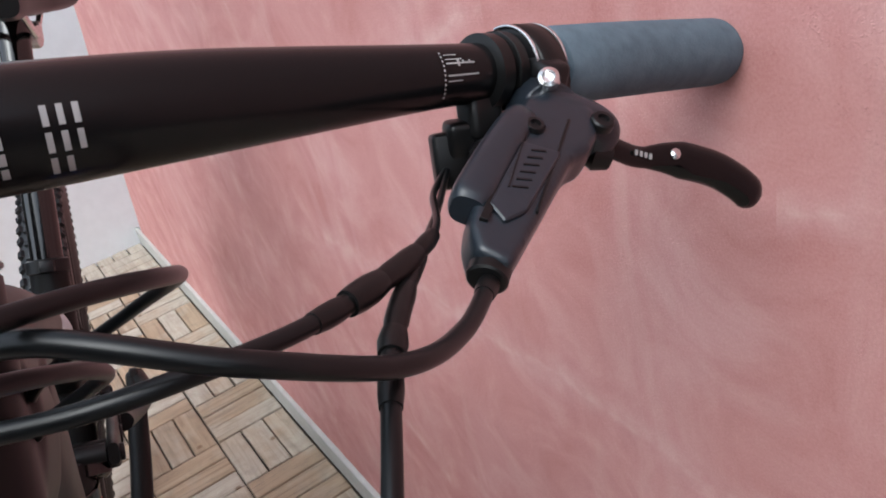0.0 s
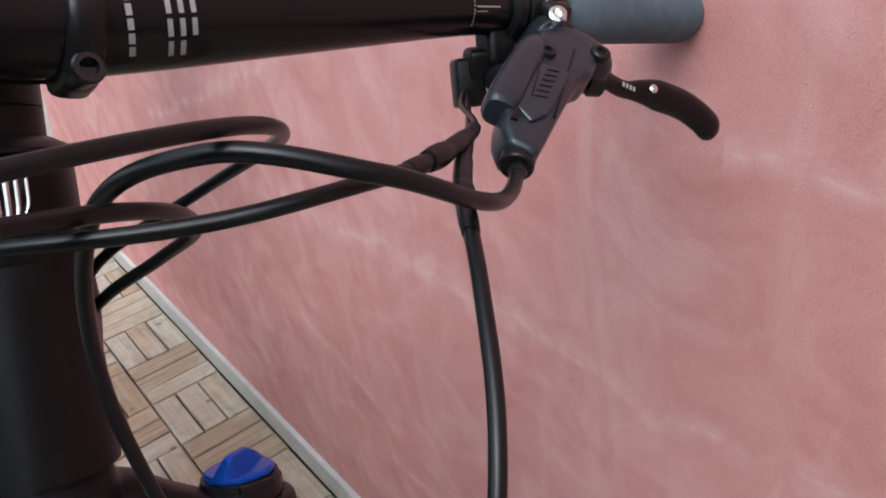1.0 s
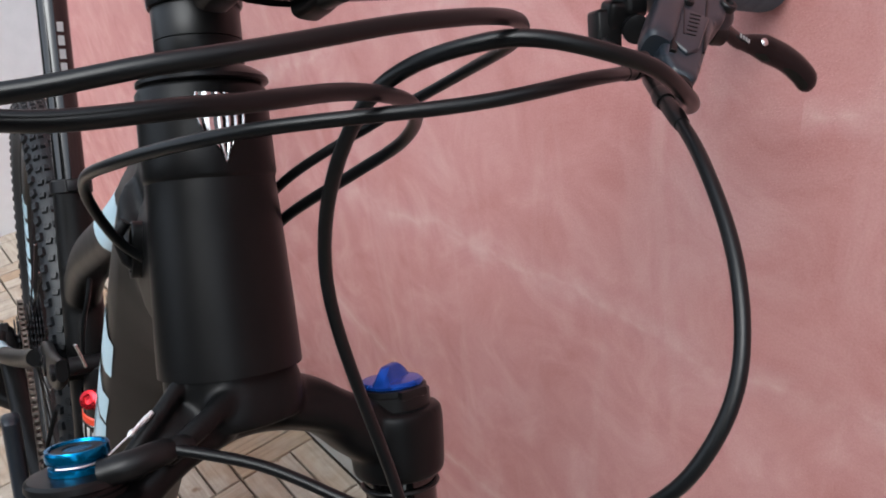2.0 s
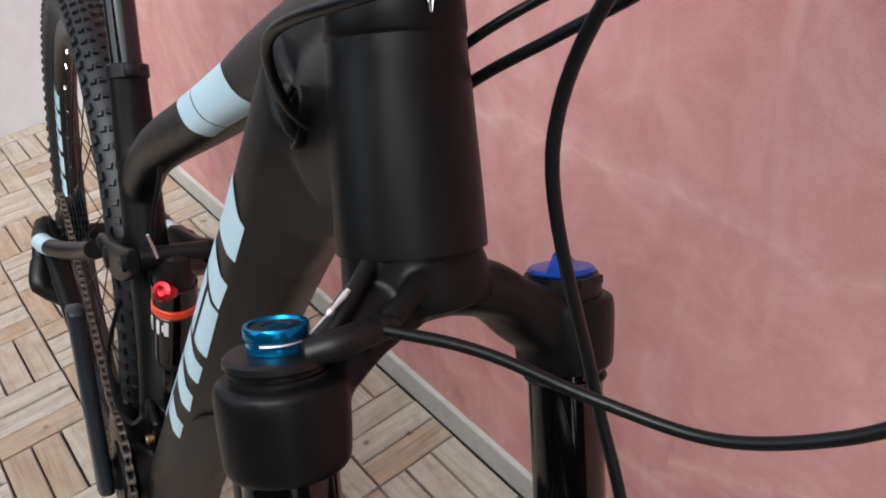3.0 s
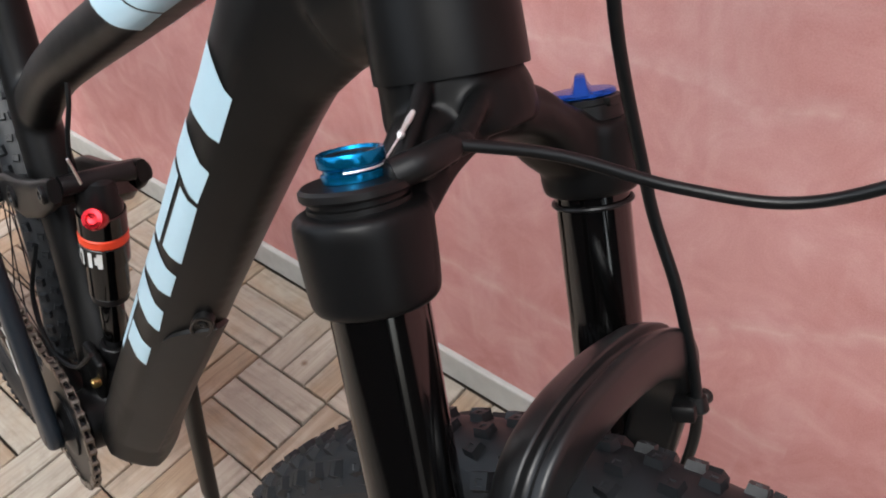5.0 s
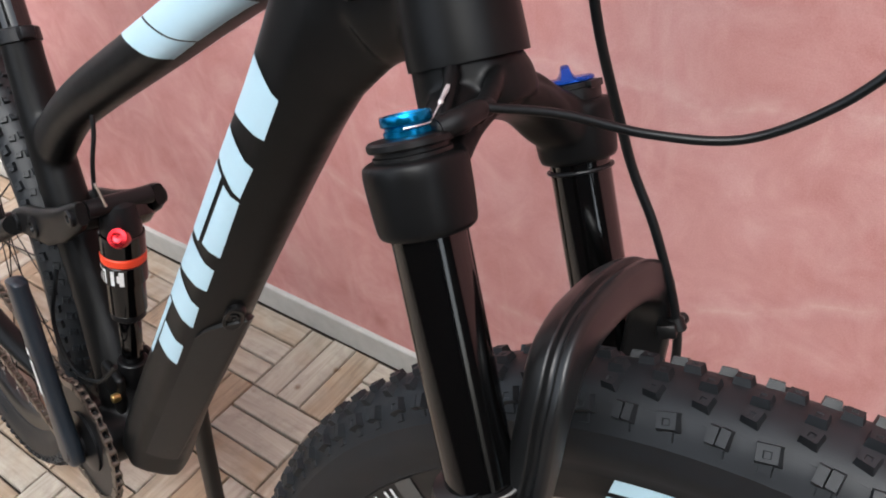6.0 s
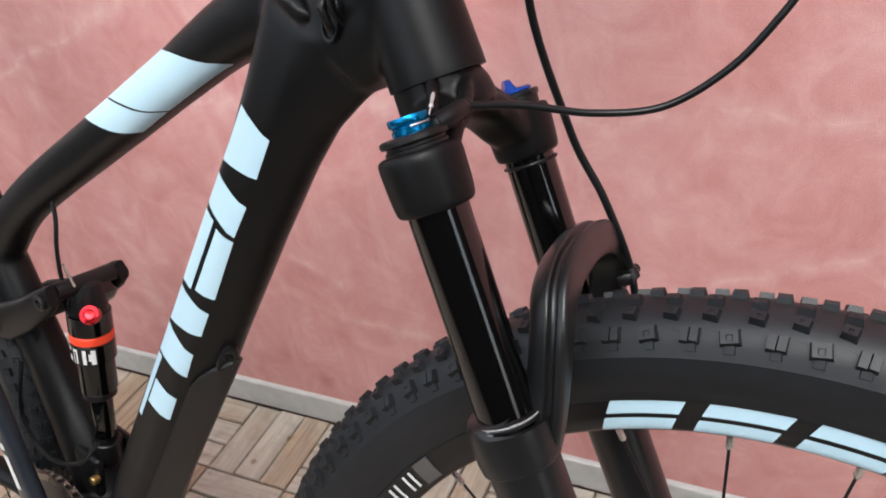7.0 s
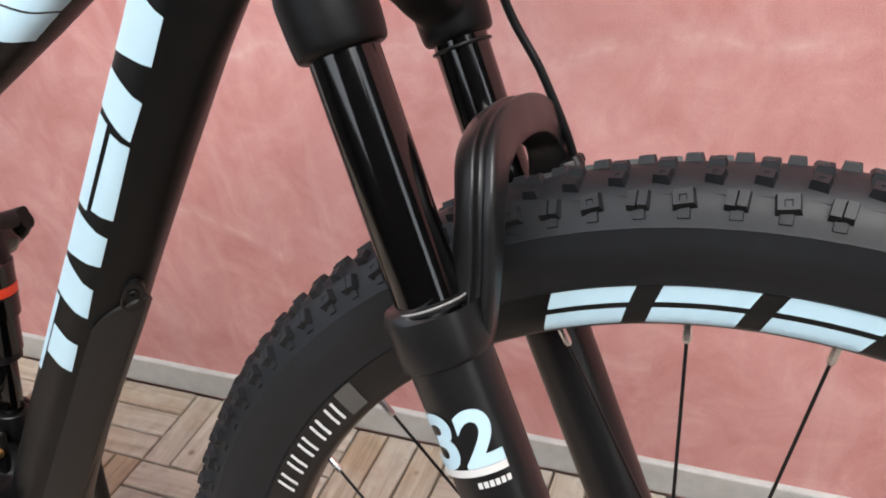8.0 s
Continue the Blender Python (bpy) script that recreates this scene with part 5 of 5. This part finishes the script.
def rocker():
    b = bmesh.new()
    for s in (-1, 1):
        loops = []
        for x, z, h, w in ((-0.625, 0.002, 0.012, 0.006), (-0.59, 0.000, 0.017, 0.0065), (-0.545, -0.006, 0.019, 0.0065), (-0.495, -0.004, 0.017, 0.0065), (-0.445, 0.004, 0.013, 0.006), (-0.435, 0.006, 0.010, 0.005)):
            loops.append(oval((x, BY + s * (0.036 - 0.06 * max(0.0, -0.50 - x) * -0.12), z), (0, 1, 0), (0.1, 0, 1), w, h, 3.0, 20))
        rings(b, loops)
    sweep(b, [(-0.515, BY - 0.036, -0.006), (-0.515, BY + 0.036, -0.006)], 0.011, 16)
    rk = part("rocker_link", b, CARBON, bike, "black suspension rocker link", toR)
    for x, z, r in ((-0.612, 0.001, 0.0095), (-0.560, -0.004, 0.0110), (-0.447, 0.004, 0.0080)):
        for s in (-1, 1):
            b = bmesh.new()
            lathe(b, [(r, -0.001), (r, 0.0035), (r * 0.85, 0.0045), (r * 0.5, 0.0045), (r * 0.42, 0.0015), (0.0004, 0.0012)], (x, BY + s * 0.041, z), (0, s, 0), 20)
            part("pivot_bolt", b, BLACK_METAL, rk)
    return rk


rocker()


def shock():
    T, E = Vector((-0.441, BY, 0.008)), Vector((-0.536, BY, -0.176))
    d = (E - T).normalized()
    b = bmesh.new()
    lathe(b, [(0.006, -0.004), (0.013, 0.0), (0.0165, 0.010), (0.0185, 0.020), (0.0185, 0.030)], T, d, 28)
    sweep(b, [T + Vector((0, -0.030, 0)), T + Vector((0, 0.030, 0))], 0.0085, 16)
    sh = part("rear_shock", b, BLACK_METAL, bike, "black air shock with an orange-red band and white print", toR)
    for h0, h1, r, mt, nm, lb in ((0.030, 0.052, 0.0205, GLOSS, "air_can_top", ""), (0.052, 0.061, 0.0209, RED_PRINT, "red_band", "orange-red printed band"), (0.061, 0.083, 0.0207, GLOSS, "print_area", ""), (0.083, 0.120, 0.0180, GLOSS, "air_can", ""), (0.120, 0.128, 0.0165, BLACK_METAL, "seal_head", ""), (0.128, 0.185, 0.0110, GLOSS, "damper_shaft", ""), (0.185, 0.212, 0.0150, BLACK_METAL, "shock_eye", "")):
        b = bmesh.new()
        lathe(b, [(r * 0.94, h0), (r, h0 + 0.001), (r, h1 - 0.001), (r * 0.94, h1)], T, d, 32)
        part(nm, b, mt, sh, lb)
    # white print bars round the can
    u = Vector((0, -1, 0))
    v = d.cross(u)
    b = bmesh.new()
    for a0, a1, h0, h1 in ((-62, -50, 0.064, 0.080), (-50, -44, 0.068, 0.076), (-38, -28, 0.064, 0.080), (-14, 0, 0.064, 0.067), (-14, -9, 0.064, 0.080), (-3, 0, 0.064, 0.080), (10, 30, 0.064, 0.068), (10, 30, 0.073, 0.080), (40, 60, 0.066, 0.078)):
        g = [[b.verts.new(T + d * h + (u * math.cos(radians(a)) + v * math.sin(radians(a))) * 0.0211) for a in (a0 + (a1 - a0) * k / 4 for k in range(5))] for h in (h0, h1)]
        for k in range(4):
            b.faces.new((g[0][k], g[0][k + 1], g[1][k + 1], g[1][k]))
    part("shock_print", b, WHITE_PRINT, sh, "white printed bars", sharp=0)
    kc = Vector((-0.424, -0.012, -0.022))
    b = bmesh.new()
    lathe(b, [(0.0070, -0.010), (0.0078, -0.003), (0.0090, -0.002), (0.0094, 0.003), (0.0085, 0.006), (0.0050, 0.007), (0.0040, 0.0055), (0.0004, 0.005)], kc, (0.75, -0.62, 0.25), 24)
    part("rebound_knob", b, RED_ANO, sh, "red anodised knob")
    b = bmesh.new()
    loops = [oval(Vector((-0.456, BY + 0.008, z - 0.022)), (1, 0, 0.2), (0, 1, 0), a, c, 2.4, 24) for z, a, c in ((0.004, 0.014, 0.020), (0.009, 0.021, 0.025), (0.020, 0.021, 0.025), (0.026, 0.016, 0.019))]
    rings(b, loops)
    part("remote_pulley", b, GLOSS, sh, "black remote pulley housing")
    b = bmesh.new()
    sweep(b, [(-0.428, -0.014, 0.008), (-0.416, -0.022, 0.030)], [0.0016, 0.0013], 10)
    part("cable_end", b, SILVER, sh, "bright crimped cable end")
    b = bmesh.new()
    lathe(b, [(0.004, -0.006), (0.0048, -0.005), (0.0048, 0.0), (0.004, 0.002)], E + Vector((0.012, -0.026, -0.012)), (0, 1, 0), 16)
    part("lower_bolt", b, BRASS, sh, "brass-coloured lower bolt")
    b = bmesh.new()
    sweep(b, spline([(-0.425, -0.002, 0.100), (-0.428, -0.006, 0.072), (-0.436, -0.012, 0.045), (-0.446, -0.014, 0.015), (-0.444, -0.012, -0.005)], 8), 0.0021, 10)
    part("shock_cable", b, HOSE, sh)
    b = bmesh.new()
    sweep(b, spline([(-0.55, -0.035, -0.05), (-0.565, -0.048, -0.10), (-0.545, -0.050, -0.145), (-0.50, -0.044, -0.158), (-0.46, -0.036, -0.140)], 8), 0.0022, 10)
    part("lower_cable", b, HOSE, sh)
    # lower mount between the stays
    b = bmesh.new()
    for s in (-1, 1):
        block(b, (0.050, 0.010, 0.040), basis(E + Vector((-0.006, s * 0.021, -0.006)), (-0.5, 0, -0.87), (0, 1, 0)), 0.005, 3)
    part("lower_mount", b, CARBON, sh)
    return sh


shock()


def seat():
    b = bmesh.new()
    lathe(b, [(0.0152, 0.0), (0.0152, 0.260)], (-0.572, BY, 0.165), (-0.03, 0, 1), 32)
    sp = part("seatpost", b, GLOSS, bike, "glossy black seatpost with a dark collar", toR)
    b = bmesh.new()
    lathe(b, [(0.0190, 0.0), (0.0208, 0.001), (0.0208, 0.013), (0.0185, 0.0145), (0.0155, 0.0145)], (-0.572, BY, 0.170), (-0.01, 0, 1), 32)
    block(b, (0.016, 0.014, 0.012), Matrix.Translation((-0.549, BY, 0.177)), 0.002)
    part("seat_collar", b, BLACK_METAL, sp)
    b = bmesh.new()
    for a in range(4):
        block(b, (0.0004, 0.006, 0.010), Matrix.Translation((-0.5755 + 0.0157 * math.cos(radians(-20)), BY + 0.004, 0.300 + a * 0.014)), 0.0)
    part("post_print", b, GREY_PRINT, sp, "small grey printed bars")
    b = bmesh.new()
    # the saddle stands level though the frame's axes lean back
    t = Vector((math.cos(radians(20)), 0, -math.sin(radians(20))))
    n = Vector((math.sin(radians(20)), 0, math.cos(radians(20))))
    c = Vector((-0.600, BY, 0.455))
    loops = []
    for s, w, h in ((-0.120, 0.050, 0.012), (-0.110, 0.066, 0.017), (-0.06, 0.068, 0.020), (0.0, 0.042, 0.018), (0.05, 0.024, 0.017), (0.11, 0.020, 0.016), (0.135, 0.014, 0.012)):
        loops.append(oval(c + t * s + n * (0.02 * abs(s)), (0, 1, 0), n, w, h, 2.6, 28))
    rings(b, loops)
    sd = part("saddle", b, PLASTIC, bike, "black narrow sports saddle", toR)
    b = bmesh.new()
    for y in (-0.021, 0.021):
        sweep(b, spline([c + t * -0.085 + n * -0.010 + Vector((0, y * 1.3, 0)), c + t * -0.05 + n * -0.034 + Vector((0, y, 0)), c + t * 0.03 + n * -0.034 + Vector((0, y, 0)), c + t * 0.09 + n * -0.008 + Vector((0, y * 0.6, 0))], 6), 0.0035, 10)
    block(b, (0.040, 0.052, 0.026), basis(c + n * -0.036, t, (0, 1, 0)), 0.006, 3)
    part("saddle_rail", b, SILVER, sd, "steel saddle rails and clamp")
    return sp


seat()


def drivetrain():
    cy = BY - 0.052
    b = bmesh.new()
    n = 32
    prof = []
    for k in range(n * 4):
        a = 2 * math.pi * k / (n * 4)
        r = 0.0655 + (0.0030 if k % 4 in (1, 2) else -0.0015)
        prof.append((r * math.cos(a), r * math.sin(a)))
    inner = [(0.030 * math.cos(2 * math.pi * k / (n * 4)), 0.030 * math.sin(2 * math.pi * k / (n * 4))) for k in range(n * 4)]
    loops = [[Vector((BB.x + x, cy + dy, BB.z + z)) for x, z in src] for src, dy in ((inner, -0.0016), (prof, -0.0016), (prof, 0.0016), (inner, 0.0016))]
    rings(b, loops, closed=True, cap=False)
    cr = part("crankset", b, BLACK_METAL, bike, "black single-ring crankset without pedals", toR)
    b = bmesh.new()
    lathe(b, [(0.013, -0.078), (0.016, -0.076), (0.016, -0.060), (0.034, -0.056), (0.034, -0.050), (0.015, -0.046), (0.013, 0.076), (0.013, 0.080)], BB, (0, 1, 0), 28)
    part("spindle", b, BLACK_METAL, cr)
    for s, end in ((-1, Vector((-0.536, -0.076, -0.055))), (1, Vector((-0.640, 0.088, -0.410)))):
        b = bmesh.new()
        st0 = BB + Vector((0, s * 0.070, 0))
        way = (end - st0)
        P = [st0 - way.normalized() * 0.018, st0, st0 + way * 0.3, st0 + way * 0.7, end, end + way.normalized() * 0.012]
        loops = []
        for p, hw, hy in zip(spline(P, 3), [0.010, 0.017, 0.020, 0.021, 0.020, 0.018, 0.016, 0.0150, 0.0145, 0.014, 0.0138, 0.0138, 0.0138, 0.0145, 0.012, 0.006], [0.006] + [0.0085] * 13 + [0.008, 0.004]):
            t = way.normalized()
            loops.append(oval(p, t.cross(Vector((0, 1, 0))).normalized(), (0, 1, 0), hw, hy, 3.0, 20))
        rings(b, loops)
        part("crank_arm", b, LEVER_GREY if s < 0 else PLASTIC, cr, "smooth black crank arm")
    b = bmesh.new()
    e0 = BB + Vector((0, -0.0795, 0))
    w = (Vector((-0.536, -0.0855, -0.055)) - e0).normalized()
    sd = w.cross(Vector((0, 1, 0))).normalized()
    for k, (h0, h1) in enumerate(((0.070, 0.110), (0.116, 0.124))):
        b.faces.new([b.verts.new(e0 + w * h + sd * q) for h, q in ((h0, -0.004), (h1, -0.004), (h1, 0.004), (h0, 0.004))])
    part("crank_print", b, WHITE_PRINT, cr, "white printed bars")
    # cassette
    b = bmesh.new()
    for k in range(10):
        r = 0.018 + 0.0042 * k
        m = 12 + 3 * k
        loop = []
        for q in range(m * 3):
            a = 2 * math.pi * q / (m * 3)
            rr = r + (0.0025 if q % 3 == 0 else 0.0)
            loop.append((rr * math.cos(a), rr * math.sin(a)))
        y = BY - 0.058 + 0.0038 * k
        rings(b, [[AXLE + Vector((x, y - BY + dy, z)) for x, z in loop] for dy in (-0.0009, 0.0009)])
    part("cassette", b, BOLT_STEEL, bike, "dark steel gear cassette", toR)
    # chain: outer plates, inner plates and rollers along its loop
    pts = []
    a_c, r_c = AXLE + Vector((0, -0.048, 0)), 0.045
    b_c, r_b = BB + Vector((0, -0.052, 0)), 0.0665
    for k in range(41):
        a = radians(100 - 200 * k / 40)
        pts.append(b_c + Vector((r_b * math.cos(a), 0, r_b * math.sin(a))))
    low = AXLE + Vector((0.03, -0.052, -0.13))
    for k in range(1, 30):
        pts.append(pts[40].lerp(low, k / 30))
    for k in range(0, 13):
        a = radians(-60 - 100 * k / 12)
        pts.append(low + Vector((-0.012 + 0.022 * math.cos(a), 0, 0.02 + 0.022 * math.sin(a))))
    for k in range(1, 8):
        pts.append(pts[-1].lerp(AXLE + Vector((0.025, -0.05, -0.055)), 0.25))
    for k in range(0, 19):
        a = radians(-70 - 200 * k / 18)
        pts.append(a_c + Vector((r_c * math.cos(a), 0, r_c * math.sin(a))))
    first, last = pts[0], pts[-1]
    for k in range(1, 30):
        pts.append(last.lerp(first, k / 30))
    pts.append(pts[0])
    # even pitch
    walk_p, step, acc, prev = [], 0.0127, 0.0, pts[0]
    walk_p.append(prev)
    for q in pts[1:]:
        while (q - prev).length + acc >= step:
            t = (step - acc) / (q - prev).length
            prev = prev.lerp(q, t)
            walk_p.append(prev)
            acc = 0.0
        acc += (q - prev).length
        prev = q
    b = bmesh.new()
    for i, (p, q) in enumerate(zip(walk_p, walk_p[1:])):
        t = (q - p).normalized()
        u = t.cross(Vector((0, 1, 0))).normalized()
        off = 0.0030 if i % 2 else 0.0020
        for s in (-1, 1):
            lo = [p + Vector((0, s * off, 0)) + t * a + u * c for a, c in ((-0.004, 0), (-0.002, 0.0042), (0.0025, 0.0042), (0.00635, 0.0030), (0.0102, 0.0042), (0.0147, 0.0042), (0.0167, 0), (0.0147, -0.0042), (0.0102, -0.0042), (0.00635, -0.0030), (0.0025, -0.0042), (-0.002, -0.0042))]
            v0 = [b.verts.new(x) for x in lo]
            v1 = [b.verts.new(x + Vector((0, s * 0.0009, 0))) for x in lo]
            b.faces.new(v0)
            b.faces.new(v1)
            for k in range(12):
                b.faces.new((v0[k], v0[(k + 1) % 12], v1[(k + 1) % 12], v1[k]))
        lathe(b, [(0.0036, -0.0020), (0.0036, 0.0020)], p, (0, 1, 0), 8)
    part("chain", b, CHAIN_METAL, bike, "dull steel chain", toR, sharp=20)
    # rear derailleur with its jockey cage
    b = bmesh.new()
    c = AXLE + Vector((0.012, -0.084, -0.045))
    sweep(b, spline([AXLE + Vector((0.0, -0.080, -0.018)), c, c + Vector((0.018, -0.004, -0.030)), low + Vector((0.004, -0.012, 0.035))], 5), [0.012] * 5 + [0.015] * 6 + [0.012] * 5, 16)
    for s in (-0.008, 0.004):
        block(b, (0.022, 0.003, 0.085), basis(low + Vector((0.008, s - 0.002, 0.030)), (1, 0, -0.25), (0, 1, 0)), 0.001)
    dr = part("rear_derailleur", b, PLASTIC, bike, "black rear derailleur", toR)
    for z in (0.0, 0.058):
        b = bmesh.new()
        lathe(b, [(0.005, -0.003), (0.018, -0.0025), (0.018, 0.0025), (0.005, 0.003)], low + Vector((0.002 + 0.012 * (z > 0), 0, 0.004 + z)), (0, 1, 0), 20)
        part("jockey_wheel", b, PLASTIC, dr)


drivetrain()

# ---- wooden floor slats, each its own piece ----


def slat_mesh(name, l, w, seed):
    rnd = random.Random(seed)
    b = bmesh.new()
    h, e = 0.011, 0.0022
    loops = []
    for z, d in ((-h, 0.0), (-e, 0.0), (-e * 0.3, e * 0.35), (0.0, e)):
        loops.append([(sx_ * (l / 2 - d), sy_ * (w / 2 - d), z + rnd.uniform(-1, 1) * 0.0004) for sx_, sy_ in ((-1, -1), (1, -1), (1, 1), (-1, 1))])
    vs = rings(b, loops, cap=False)
    b.faces.new(vs[-1])
    return mesh_of(name, b, DECK, False)


BX, BYY = 0.150, 0.1420
SLATS_X = [slat_mesh("slat", BX - 0.0030, BYY / 3 - 0.0034, k) for k in range(5)]
SLATS_Y = [slat_mesh("slat", BYY - 0.0030, BX / 3 - 0.0034, 20 + k) for k in range(5)]
rnd = random.Random(3)
far = bmesh.new()
for j in range(0, 18):
    for i in range(-12, 27):
        x0, y0 = -0.825 + BX * i, -0.0095 - BYY * (j + 1)
        along_y = (i + j) % 2 == 0
        for k in range(3):
            if along_y:
                me, m = SLATS_Y[rnd.randrange(5)], pose(x0 + BX * (k + 0.5) / 3, y0 + BYY / 2, 0, 0, 0, 90)
            else:
                me, m = SLATS_X[rnd.randrange(5)], pose(x0 + BX / 2, y0 + BYY * (k + 0.5) / 3, 0)
            m = m @ pose(rnd.uniform(-0.0006, 0.0006), rnd.uniform(-0.0006, 0.0006), rnd.uniform(-0.0008, 0.0008), rnd.uniform(-0.5, 0.5), rnd.uniform(-0.3, 0.3), rnd.uniform(-0.3, 0.3) + 180 * rnd.randrange(2))
            if -2.19 < x0 + 0.02 and x0 < 0.0 and j < 6:
                ob = new("slat", me)
                ob.parent, ob.matrix_basis = floor, m
            elif x0 > -2.48:
                n0 = len(far.verts)
                far.from_mesh(me)
                far.verts.ensure_lookup_table()
                for v in far.verts[n0:]:
                    v.co = m @ v.co
fo = new("slats", mesh_of("slats", far, DECK, False))
fo.parent = floor
tagged(fo, "weathered wooden deck slats further out on the terrace", kind="stuff")
